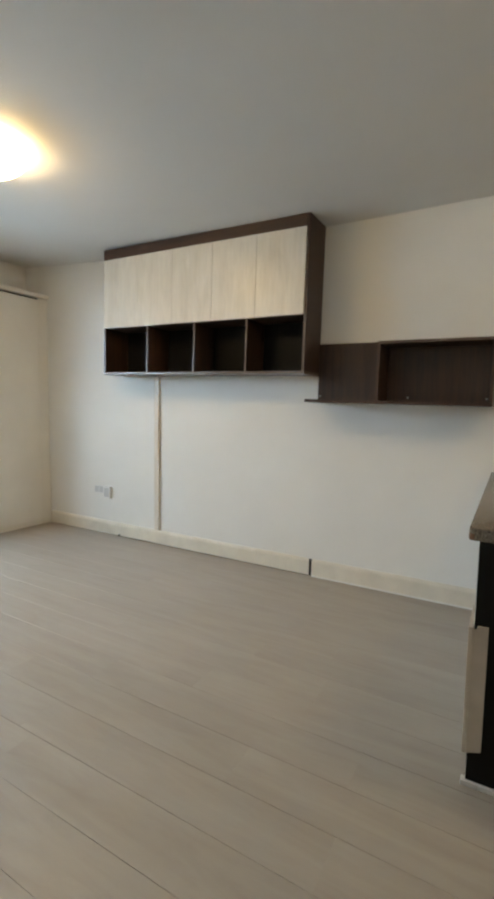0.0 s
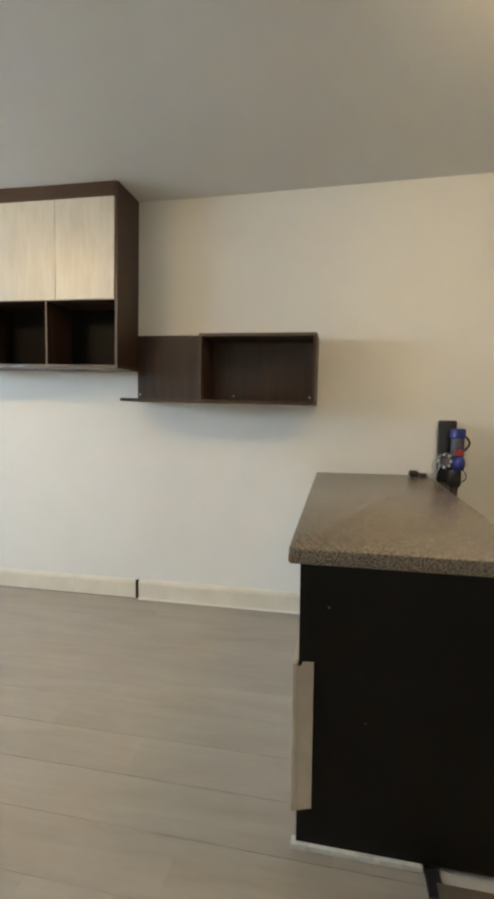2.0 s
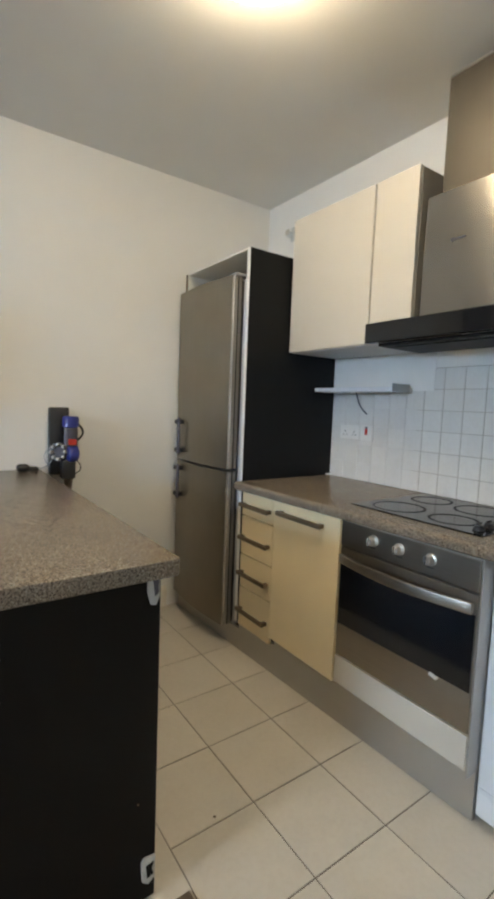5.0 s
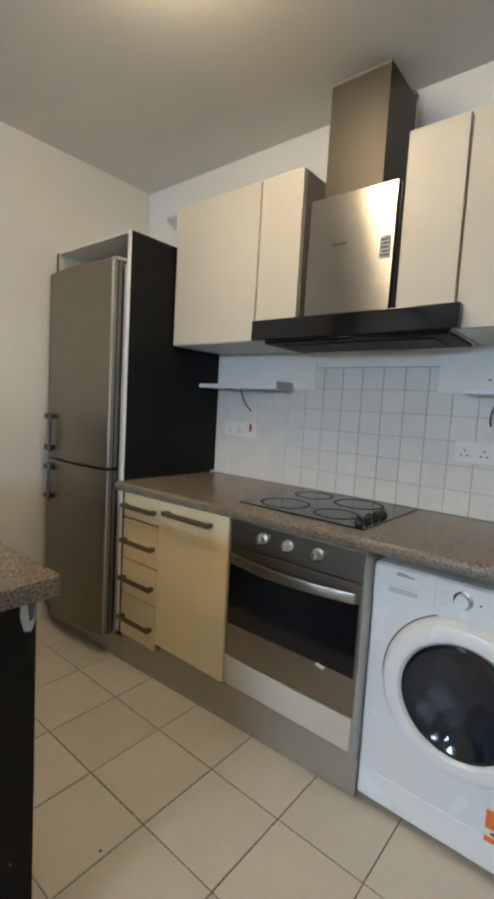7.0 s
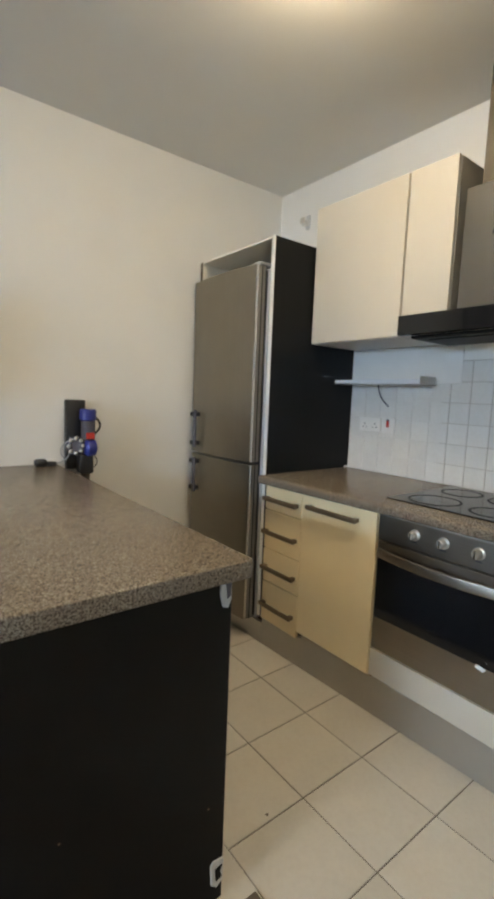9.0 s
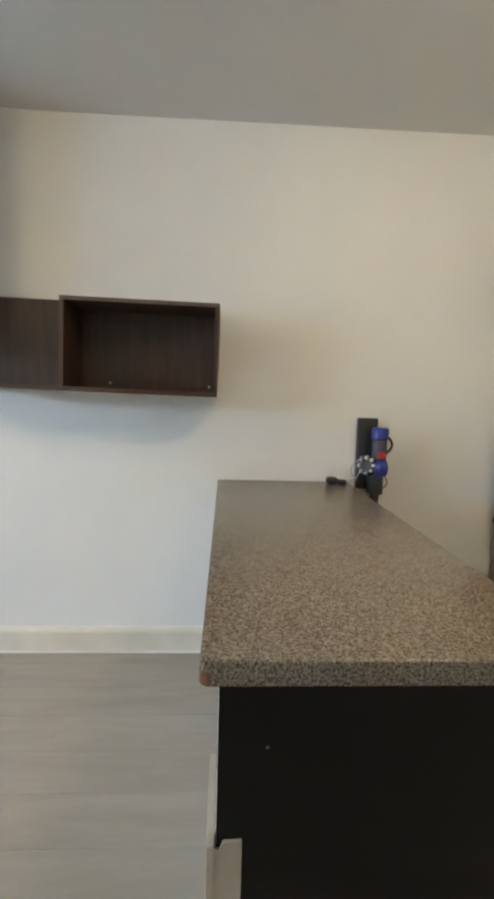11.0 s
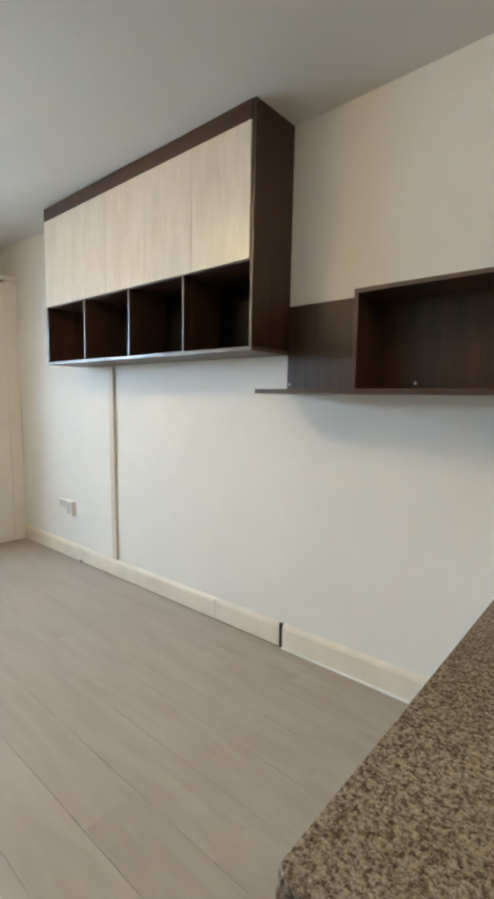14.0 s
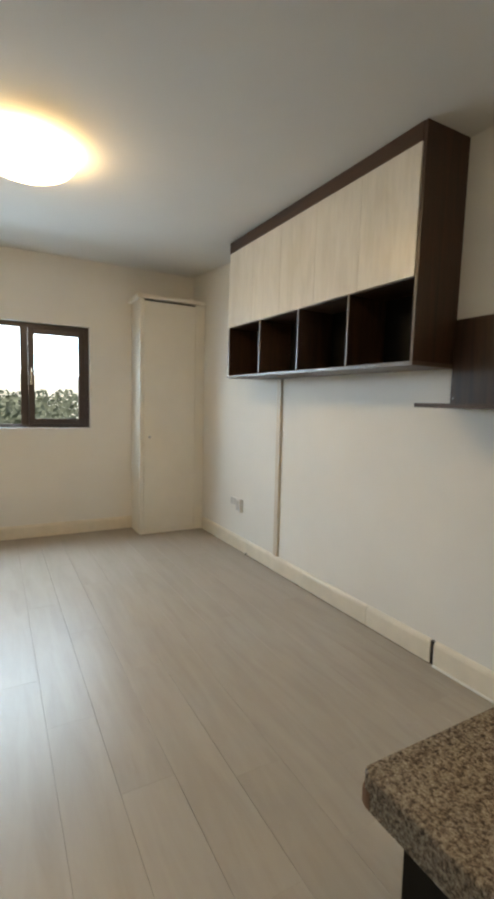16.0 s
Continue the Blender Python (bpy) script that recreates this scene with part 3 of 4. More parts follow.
part("edge_strip", prism([(0.0995, 0.12), (0.150, 0.137), (0.1505, 0.588), (0.118, 0.586), (0.112, 0.572), (0.0995, 0.575)], "y", 2.0925, 2.0995, 0.001), M_TAN, isl, "torn tan edging")
part("plaster_patch", prism([(0.668, 0.885), (0.699, 0.887), (0.699, 0.832), (0.690, 0.812), (0.676, 0.816), (0.667, 0.85)], "y", 2.094, 2.0995, 0.001), M_GREYPLASTIC, isl, "curled pale plastic patch")
part("patch_mark", prism([(0.680, 0.882), (0.697, 0.884), (0.695, 0.842), (0.686, 0.836)], "y", 2.092, 2.0938), M_SMOKE, isl, "dark inside of the curled patch")
part("plaster_patch", prism([(0.664, 0.130), (0.672, 0.140), (0.703, 0.136), (0.702, 0.075), (0.684, 0.062), (0.668, 0.075)], "y", 2.094, 2.0995, 0.001), M_RAW, isl, "torn white patch")
part("patch_mark", prism([(0.676, 0.118), (0.698, 0.122), (0.692, 0.105), (0.698, 0.088), (0.680, 0.082)], "y", 2.092, 2.0938), M_BLACK, isl)
for x, z in ((0.655, 0.295), (0.19, 0.755), (0.30, 0.42)):
    part("screw_hole", lathe([(0.0, 0.0012), (0.002, 0.001), (0.003, 0.0), (0.0, 0.0)], (x, 2.0998, z), (0, -1, 0), 10), M_HANDLE, isl)


def rounded_top(x0, x1, y0, y1, z0, z1, r):
    """A worktop slab whose corners at y0 are rounded in plan and whose front edges roll over."""
    pts = [(x0, y1), (x1, y1)]
    pts += [(x1 - r + r * math.cos(a), y0 + r - r * math.sin(a)) for a in [i * math.pi / 2 / 5 for i in range(6)]]
    pts += [(x0 + r - r * math.sin(a), y0 + r - r * math.cos(a)) for a in [i * math.pi / 2 / 5 for i in range(6)]]
    bm = prism(pts, "z", z0, z1)
    top = [e for e in bm.edges if all(abs(v.co.z - z1) < 1e-5 for v in e.verts) or all(abs(v.co.z - z0) < 1e-5 for v in e.verts)]
    bmesh.ops.bevel(bm, geom=top, offset=0.0045, segments=3, affect="EDGES", profile=0.5)
    return bm


itop = part("island_worktop", rounded_top(0.075, 0.738, 2.058, Y1 - 0.03, 0.8895, 0.934, 0.014), M_TOP, smooth=True)
tagged(itop, "brown speckled laminate worktop on the kitchen island", "worktop")
part("chipped_corner", prism([(0.0742, 2.081), (0.0742, 2.069), (0.0778, 2.0605), (0.087, 2.0572), (0.092, 2.0572), (0.092, 2.063), (0.080, 2.077)], "z", 0.894, 0.914), M_CHIP, itop, "bare brown chipboard corner")

# ---- things on and above the island ----
chg = thing("power_adapter", (0.65, 3.62, 0.934), "small black power adapter lying on the island worktop", "adapter")
part("body", block((0.612, 3.60, 0.934), (0.67, 3.65, 0.974), 0.016, 3), M_BLACKPL, chg, smooth=True)
part("plug", block((0.672, 3.608, 0.935), (0.71, 3.64, 0.958), 0.007, 3), M_BLACKPL, chg, smooth=True)
part("coil", tube([(0.688 + 0.024 * math.cos(k * 0.5), 3.622 + 0.024 * math.sin(k * 0.5), 0.938 + 0.0006 * k) for k in range(32)], 0.0035, 8), M_BLACKPL, chg)
part("cable", tube(arc((0.70, 3.63, 0.945), (0.80, 3.69, 1.07), (0.03, 0, -0.035)), 0.003, 8), M_GREYPLASTIC, chg)

vac = thing("cordless_vacuum", (0.845, Y1, 0.84), "blue and grey cordless vacuum in a dark wall dock", "vacuum cleaner")
part("dock", block((0.785, Y1 - 0.045, 0.90), (0.885, Y1 - 0.002, 1.265), 0.008), M_BLACKPL, vac, smooth=True)
part("motor", lathe([(0.0, 0.0), (0.036, 0.0), (0.042, 0.006), (0.042, 0.05), (0.036, 0.06), (0.0, 0.06)], (0.878, Y1 - 0.10, 1.16), steps=28), M_BLUE, vac, "blue filter cap", True)
part("bin", lathe([(0.0, 0.0), (0.034, 0.0), (0.036, 0.004), (0.036, 0.098), (0.0, 0.098)], (0.878, Y1 - 0.10, 1.061), steps=28), M_SMOKE, vac, "smoky grey dust bin", True)
part("button", block((0.858, Y1 - 0.142, 1.068), (0.90, Y1 - 0.125, 1.10), 0.005), M_RED, vac, "red release button")
part("cyclone", lathe([(0.0, -0.035), (0.028, -0.034), (0.043, -0.02), (0.046, 0.0), (0.040, 0.022), (0.02, 0.032), (0.0, 0.033)], (0.886, Y1 - 0.112, 1.02), (1, 0, 0), 28), M_BLUE, vac, "blue cyclone body", True)
part("cyclone_hub", lathe([(0.0, -0.03), (0.036, -0.03), (0.05, -0.012), (0.05, 0.012), (0.036, 0.03), (0.0, 0.034)], (0.826, Y1 - 0.085, 1.03), (-0.5, -1, 0.1), 24), M_SMOKE, vac, "smoky clear cyclone hub", True)
for k in range(8):
    a = k * math.tau / 8
    part("cone", lathe([(0.0, 0.0), (0.012, 0.0), (0.008, 0.034), (0.0, 0.038)], (0.82 + 0.036 * math.cos(a), Y1 - 0.098, 1.03 + 0.038 * math.sin(a)), (-0.5, -1, 0.1), 12), M_SATIN, vac, smooth=True)
part("battery", block((0.832, Y1 - 0.125, 0.885), (0.90, Y1 - 0.046, 0.985), 0.01, 3), M_BLACKPL, vac, smooth=True)
part("nozzle", lathe([(0.0, 0.0), (0.02, 0.0), (0.024, 0.06), (0.0, 0.06)], (0.872, Y1 - 0.075, 0.826), steps=20), M_PROFILE, vac, smooth=True)
part("handle", tube(arc((0.905, Y1 - 0.09, 1.19), (0.905, Y1 - 0.09, 1.08), (0.04, 0, 0)), 0.006), M_BLACKPL, vac, smooth=True)
part("cord", tube(arc((0.90, Y1 - 0.05, 1.0), (0.885, Y1 - 0.03, 0.88), (0.055, 0, -0.01)), 0.0028, 8), M_BLACKPL, vac)
part("cord", tube(arc((0.80, Y1 - 0.05, 1.06), (0.79, Y1 - 0.04, 0.945), (-0.04, 0, 0)), 0.0028, 8), M_GREYPLASTIC, vac)

# ---- fridge and its housing ----
hs = thing("fridge_housing", (1.9, 3.38, 0.0), "tall open fridge housing with charcoal side panel", "tall cabinet")
sp = part("side_panel", prism([(1.588, 0.16), (1.66, 0.16), (1.66, 0.0), (X1 - 0.002, 0.0), (X1 - 0.002, 2.10), (1.588, 2.10)], "y", 3.037, 3.058), M_CHARCOAL, hs)
part("edge_band", block((1.5835, 3.037, 0.16), (1.5875, 3.058, 2.10)), M_WHITE, sp, "white front edge")
part("edge_band", block((1.588, 3.0395, 2.1003), (X1 - 0.002, 3.0555, 2.103)), M_WHITE, sp, "white top edge")
lp = part("side_panel", block((1.588, 3.70, 0.0), (X1 - 0.002, 3.718, 2.10), 0.001), M_WARD, hs)
part("edge_band", block((1.5835, 3.70, 0.0), (1.5875, 3.718, 2.10)), M_PROFILE, lp, "brown front edge")
part("back_panel", block((X1 - 0.012, 3.06, 0.0), (X1 - 0.004, 3.698, 2.09)), M_WARD, hs)
part("top_board", block((1.586, 3.06, 2.092), (X1 - 0.013, 3.698, 2.10), 0.001), M_WARD, hs)

fg = thing("fridge_freezer", (1.8, 3.38, 0.0), "stainless steel fridge freezer with two closed doors", "fridge")
part("gasket", block((1.5975, 3.10, 0.13), (1.5995, 3.68, 1.95)), M_BLACKPL, fg)
part("body", block((1.60, 3.085, 0.12), (2.18, 3.675, 1.955), 0.004), M_GREYPLASTIC, fg)


def fridge_door(z0, z1, hz0, hz1):
    """A steel door with a gently bowed front and a bar handle."""
    y0, y1 = 3.112, 3.69
    pts = [(1.597, y0), (1.597, y1)] + [(1.535 - 0.022 * math.sin(math.pi * k / 10) , y1 + (y0 - y1) * k / 10) for k in range(11)]
    d = part("door", prism([(p[0], p[1]) for p in pts], "z", z0, z1), M_STEEL_V, fg, smooth=True)
    part("side_strip", block((1.545, y0 - 0.004, z0 + 0.003), (1.59, y0 - 0.0005, z1 - 0.003), 0.001), M_PLINTH, d, "grey metal door edge")
    part("seal_line", block((1.566, y0 - 0.0065, z0 + 0.003), (1.571, y0 - 0.0045, z1 - 0.003)), M_BLACKPL, d, "dark seal line")
    part("trim_line", block((1.5365, y0 - 0.007, z0 + 0.003), (1.5445, y0 - 0.0005, z1 - 0.003), 0.001), M_CHROME, d, "bright vertical trim line")
    h = part("handle", block((1.488, 3.585, hz0), (1.502, 3.610, hz1), 0.005), M_SMOKE, d, "upright dark grey bar handle", True)
    for z in (hz0 + 0.012, hz1 - 0.037):
        part("bracket", block((1.490, 3.588, z), (1.536, 3.645, z + 0.025), 0.003), M_BLACKPL, d)
    return d


fridge_door(0.975, 1.97, 1.005, 1.225)
fridge_door(0.118, 0.962, 0.735, 0.945)
part("hinge", block((1.55, 3.10, 1.9705), (1.62, 3.16, 1.985), 0.003), M_GREYPLASTIC, fg)

# ---- base run ----
FXK = 1.592


def bar_handle(parent, y0, y1, z, x):
    h = part("handle", block((x - 0.034, y0, z - 0.011), (x - 0.022, y1, z + 0.011), 0.004), M_HANDLE, parent, "flat bronzed bar handle", True)
    for y in (y0 + 0.004, y1 - 0.026):
        part("post", block((x - 0.0225, y, z - 0.009), (x, y + 0.022, z + 0.009), 0.002), M_HANDLE, parent)


du = thing("drawer_unit", (1.95, 2.95, 0.13), "yellowed cream kitchen unit with four closed drawers", "drawer unit")
part("body", block((FXK + 0.02, 2.768, 0.172), (X1 - 0.02, 3.035, 0.875)), M_BLACKPL, du)
for z0, z1 in ((0.150, 0.359), (0.365, 0.535), (0.541, 0.740), (0.746, 0.873)):
    d = part("drawer_front", block((FXK, 2.770, z0), (FXK + 0.019, 3.034, z1), 0.002), M_YELLOWED, du)
    bar_handle(d, 2.784, 3.024, z0 + (z1 - z0) * 0.46, FXK)

cu = thing("base_cabinet", (1.95, 2.62, 0.13), "yellowed cream base cabinet with one closed door", "base cabinet")
part("body", block((FXK + 0.02, 2.338, 0.1720), (X1 - 0.02, 2.765, 0.875)), M_CARCASS, cu)
bd = part("door", block((FXK - 0.004, 2.340, 0.191), (FXK + 0.017, 2.764, 0.876), 0.002), M_YELLOWED, cu)
bar_handle(bd, 2.424, 2.714, 0.823, FXK - 0.004)

pl = thing("plinth", (1.68, 2.4, 0.0), "brushed grey plinth board under the kitchen units", "plinth")
part("board", prism([(1.655, 1.763), (1.602, 3.036), (1.618, 3.036), (1.671, 1.763)], "z", 0.0, 0.1495), M_PLINTH, pl)
part("board", prism([(1.655, 1.763), (1.6145, 2.75), (1.6305, 2.75), (1.671, 1.763)], "z", 0.1495, 0.1885), M_PLINTH, pl)
part("board", prism([(1.6013, 3.0363), (1.575, 3.70), (1.591, 3.70), (1.6173, 3.0363)], "z", 0.0, 0.115), M_PLINTH, pl)

# ---- oven ----
OY0, OY1 = 1.770, 2.332
ov = thing("oven", (1.93, 2.07, 0.315), "stainless built-in oven with dark glass door", "oven")
part("body", block((FXK + 0.022, OY0, 0.315), (2.18, OY1, 0.873)), M_BLACKPL, ov)
cp = part("control_panel", block((FXK, OY0, 0.771), (FXK + 0.02, OY1, 0.871), 0.002), M_STEEL_H, ov)
part("trim", block((FXK - 0.003, OY0 - 0.001, 0.8715), (FXK + 0.02, OY1 + 0.001, 0.8775), 0.001), M_PLINTH, ov)
for y in (2.174, 2.060, 1.936):
    k = part("knob", lathe([(0.0, 0.0), (0.021, 0.0), (0.021, 0.004), (0.016, 0.006), (0.015, 0.024), (0.012, 0.028), (0.0, 0.028)], (FXK, y, 0.828), (-1, 0, 0), 28), M_SATIN, cp, "round metal knob", True)
    part("grip", block((FXK - 0.034, y - 0.003, 0.814), (FXK - 0.0285, y + 0.003, 0.842), 0.001), M_CHROME, k)
    part("mark", block((FXK - 0.0012, y - 0.012, 0.799), (FXK - 0.0002, y + 0.012, 0.802)), M_INK, cp)
dr = part("door", block((FXK + 0.002, OY0, 0.317), (FXK + 0.02, OY1, 0.764), 0.002), M_STEEL_H, ov)
part("glass", block((FXK - 0.002, OY0 + 0.004, 0.451), (FXK + 0.0015, OY1 - 0.004, 0.700), 0.0008), M_GLASSBLACK, dr, "black glass pane")
hp = [(FXK - 0.012 - 0.036 * math.sin(math.pi * i / 14), OY0 + 0.01 + (OY1 - OY0 - 0.02) * i / 14, 0.722) for i in range(15)]
part("handle", prism([(p[0] - 0.008, p[1]) for p in hp] + [(p[0] + 0.008, p[1]) for p in reversed(hp)], "z", 0.704, 0.740, 0.003), M_STEEL_H, dr, "bowed steel bar handle", True)
part("bracket", block((FXK - 0.02, OY0 + 0.012, 0.712), (FXK + 0.002, OY0 + 0.04, 0.732)), M_STEEL_H, dr)
part("bracket", block((FXK - 0.02, OY1 - 0.04, 0.712), (FXK + 0.002, OY1 - 0.012, 0.732)), M_STEEL_H, dr)
part("label", prism([(1.876, 0.449), (1.909, 0.455), (1.914, 0.443), (1.885, 0.436)], "x", FXK - 0.0035, FXK - 0.0021), M_WHITE, dr, "torn white sticker")

oh = thing("oven_housing", (1.93, 2.1, 0.13), "cream filler panel and side board round the oven", "oven housing")
part("filler_panel", block((FXK, 1.769, 0.197), (FXK + 0.018, 2.334, 0.311), 0.0015), M_CREAM, oh)
part("side_panel", block((FXK + 0.004, 1.7625, 0.1705), (X1 - 0.02, 1.7685, 0.877), 0.001), M_PLINTH, oh, "grey side board beside the washing machine")

# ---- washing machine ----
WX, WA, WB = 1.658, 1.174, 1.760
WC = (WA + WB) / 2
wm = thing("washing_machine", (1.93, WC, 0.0), "white front loading washing machine with dark porthole", "washing machine")
part("body", block((WX, WA, 0.024), (2.20, WB, 0.838), 0.012, 3), M_APPLIANCE, wm, smooth=True)
part("kick_panel", block((WX - 0.002, WA + 0.006, 0.032), (WX + 0.004, WB - 0.006, 0.128), 0.0015), M_APPLIANCE, wm)
for y in (WA + 0.05, WB - 0.05):
    part("foot", lathe([(0.0, 0.0), (0.02, 0.0), (0.018, 0.026), (0.0, 0.026)], (WX + 0.06, y, 0.0), steps=16), M_BLACKPL, wm)
wcp = part("control_panel", block((WX - 0.004, WA + 0.004, 0.722), (WX + 0.004, WB - 0.004, 0.832), 0.002), M_APPLIANCE, wm)
part("seam", block((WX - 0.0045, 1.5625, 0.726), (WX - 0.0041, 1.5635, 0.83)), M_SOFTGREY, wcp)
dp = part("dispenser", block((WX - 0.007, 1.605, 0.744), (WX - 0.0045, 1.715, 0.779), 0.001), M_APPLIANCE, wcp)
part("recess", block((WX - 0.008, 1.613, 0.754), (WX - 0.0071, 1.705, 0.770)), M_SOFTGREY, dp)
part("emblem", block((WX - 0.0052, 1.628, 0.810), (WX - 0.0042, 1.685, 0.816)), M_PRINTGREY, wcp, "small grey maker's mark")
part("emblem", block((WX - 0.0052, 1.650, 0.8165), (WX - 0.0042, 1.680, 0.821)), M_PRINTGREY, wcp)
wk = part("dial", lathe([(0.0, 0.0), (0.024, 0.0), (0.024, 0.003), (0.021, 0.006), (0.020, 0.020), (0.017, 0.023), (0.0, 0.023)], (WX - 0.004, 1.484, 0.79), (-1, 0, 0), 36), M_APPLIANCE, wcp, "round white dial", True)
part("ring", lathe([(0.0215, 0.0), (0.027, 0.0), (0.027, 0.004), (0.0215, 0.006)], (WX - 0.0045, 1.484, 0.79), (-1, 0, 0), 36), M_CHROME, wk, "silver ring", True)
for z in (0.765, 0.80):
    part("print", block((WX - 0.0048, 1.53, z), (WX - 0.0041, 1.545, z + 0.0015)), M_SOFTGREY, wcp)
part("indicator", block((WX - 0.0052, 1.434, 0.785), (WX - 0.0042, 1.440, 0.791)), M_INK, wcp)
part("display", block((WX - 0.006, 1.295, 0.768), (WX - 0.0042, 1.402, 0.808), 0.0005), M_NAVY, wcp, "dark blue display")
PC, PZ = 1.463, 0.498
ring = [(0.162, 0.016), (0.165, 0.030), (0.177, 0.044), (0.197, 0.049), (0.218, 0.042), (0.232, 0.022), (0.238, 0.0)]
pdoor = part("door", lathe(ring, (WX, PC, PZ), (-1, 0, 0), 64), M_APPLIANCE, wm, "white porthole ring", True)
part("porthole", lathe([(0.0, 0.006), (0.05, 0.009), (0.10, 0.017), (0.137, 0.029), (0.155, 0.038), (0.166, 0.036), (0.164, 0.018)], (WX, PC, PZ), (-1, 0, 0), 64), M_DOORGLASS, pdoor, "dark curved glass", True)
part("gap_line", lathe([(0.2385, 0.0), (0.2400, 0.0012), (0.2425, 0.0)], (WX, PC, PZ), (-1, 0, 0), 64), M_BLACKPL, pdoor)
part("handle", block((WX - 0.046, PC - 0.238, PZ + 0.03), (WX - 0.01, PC - 0.214, PZ + 0.11), 0.006), M_BLACKPL, pdoor, smooth=True)
st = part("sticker", block((WX - 0.0036, 1.245, 0.118), (WX - 0.0022, 1.368, 0.214)), M_ORANGE, wm, "orange and white energy sticker")
part("band", block((WX - 0.0042, 1.245, 0.136), (WX - 0.0037, 1.368, 0.158)), M_WHITE, st)
for k in range(4):
    part("print", block((WX - 0.0048, 1.255 + 0.026 * k, 0.143), (WX - 0.0043, 1.274 + 0.026 * k, 0.152)), M_INK, st)

# The next unit of the run, beyond the washing machine.
eu = thing("end_cabinet", (1.95, 0.87, 0.0), "plain cream base cabinet beside the washing machine", "base cabinet")
part("body", block((FXK + 0.02, 0.57, 0.0), (X1 - 0.02, 1.17, 0.875)), M_CARCASS, eu)
part("door", block((FXK, 0.572, 0.132), (FXK + 0.019, 1.168, 0.862), 0.002), M_YELLOWED, eu)


# ---- worktop of the base run ----
def worktop_run():
    """A slab with a rolled front edge, drawn along the wall."""
    z1, z0, xf, r = 0.921, 0.879, 1.548, 0.016
    pts = [(X1 - 0.003, z0), (xf + 0.010, z0), (xf + 0.002, z0 + 0.006), (xf, z0 + 0.014)]
    pts += [(xf + r - r * math.cos(a), z1 - r + r * math.sin(a)) for a in [i * math.pi / 2 / 5 for i in range(6)]]
    pts += [(X1 - 0.003, z1)]
    bm = prism(pts, "y", 0.55, 3.035)
    for v in bm.verts:
        if v.co.x < X1 - 0.1:
            v.co.x += 0.039 * (2.70 - v.co.y)
    return bm


tagged(part("kitchen_worktop", worktop_run(), M_TOP, smooth=True), "brown speckled laminate worktop along the kitchen wall", "worktop")
structure("trim_sealant", block((2.19, 3.0285, 0.9215), (X1 - 0.002, 3.0365, 0.93)), M_WHITE, "white sealant bead beside the tall panel", "trim")

# ---- hob ----
hob = thing("ceramic_hob", (1.92, 2.1, 0.921), "black glass ceramic hob with four rings and knobs", "hob")
part("glass_plate", block((1.672, 1.815, 0.9213), (2.178, 2.365, 0.927), 0.002), M_GLASSBLACK, hob)
for cx, cy, r in ((1.80, 2.225, 0.104), (1.80, 1.99, 0.088), (2.055, 2.245, 0.088), (2.05, 2.02, 0.104)):
    part("ring", lathe([(r - 0.011, 0.0), (r - 0.010, 0.001), (r - 0.001, 0.001), (r, 0.0)], (cx, cy, 0.9271), steps=48), M_BLACK, hob, "dark printed heating ring")
for i in range(4):
    kx = 1.735 + 0.065 * i
    k = part("knob", lathe([(0.0, 0.0), (0.020, 0.0), (0.019, 0.005), (0.015, 0.008), (0.014, 0.016), (0.0, 0.018)], (kx, 1.862, 0.9272), steps=24), M_BLACKPL, hob, smooth=True)
    part("grip", block((kx - 0.015, 1.859, 0.9455), (kx + 0.015, 1.865, 0.953), 0.002), M_BLACKPL, k)


# ---- wall cabinets ----
def wall_cabinet(y0, y1, label, lean=0.0):
    """A cream wall cabinet with one slab door."""
    t = thing("upper_cabinet", ((1.855 + X1) / 2, (y0 + y1) / 2, 1.605), label, "wall cabinet", "cream wall cabinets")
    part("body", block((1.876, y0 + 0.001, 1.607), (X1 - 0.003, y1 - 0.001, 2.283), 0.001), M_CARCASS, t, "brownish cabinet carcass")
    d = part("door", block((1.855, y0 + 0.0025, 1.605), (1.8745, y1 - 0.0025, 2.285), 0.002), M_CREAM, t)
    part("base_panel", block((1.878, y0 + 0.003, 1.603), (X1 - 0.004, y1 - 0.003, 1.6065)), M_WHITE, t, "pale underside")
    return t


wall_cabinet(2.492, 3.028, "wide cream wall cabinet beside the tall fridge panel")
wall_cabinet(2.272, 2.488, "narrow cream wall cabinet beside the cooker hood")
wall_cabinet(1.648, 1.852, "narrow cream wall cabinet past the cooker hood")
wall_cabinet(1.05, 1.644, "wide cream wall cabinet above the washing machine")

# ---- cooker hood ----
hd = thing("cooker_hood", (2.0, 2.06, 1.59), "stainless cooker hood with black glass canopy edge", "cooker hood")
scr = prism([(1.856, 1.685), (1.872, 1.685), (1.880, 2.142), (1.864, 2.142)], "y", 1.877, 2.236, 0.002)
part("front_panel", scr, M_STEEL_HOOD, hd, "polished steel front panel")
part("body", block((1.884, 1.886, 1.69), (X1 - 0.003, 2.225, 2.135), 0.002), M_BLACKPL, hd)
part("side_panel", block((1.878, 1.868, 1.69), (2.2, 1.874, 2.135), 0.001), M_BLACKPL, hd)
ch = bmesh.new()
a0, a1, b0, b1 = 1.886, 2.135, 1.950, 2.190
low = [(a0, b0), (a0, b1), (a1, b1), (a1, b0)]
lo_v = [ch.verts.new((x, y, 2.136)) for x, y in low]
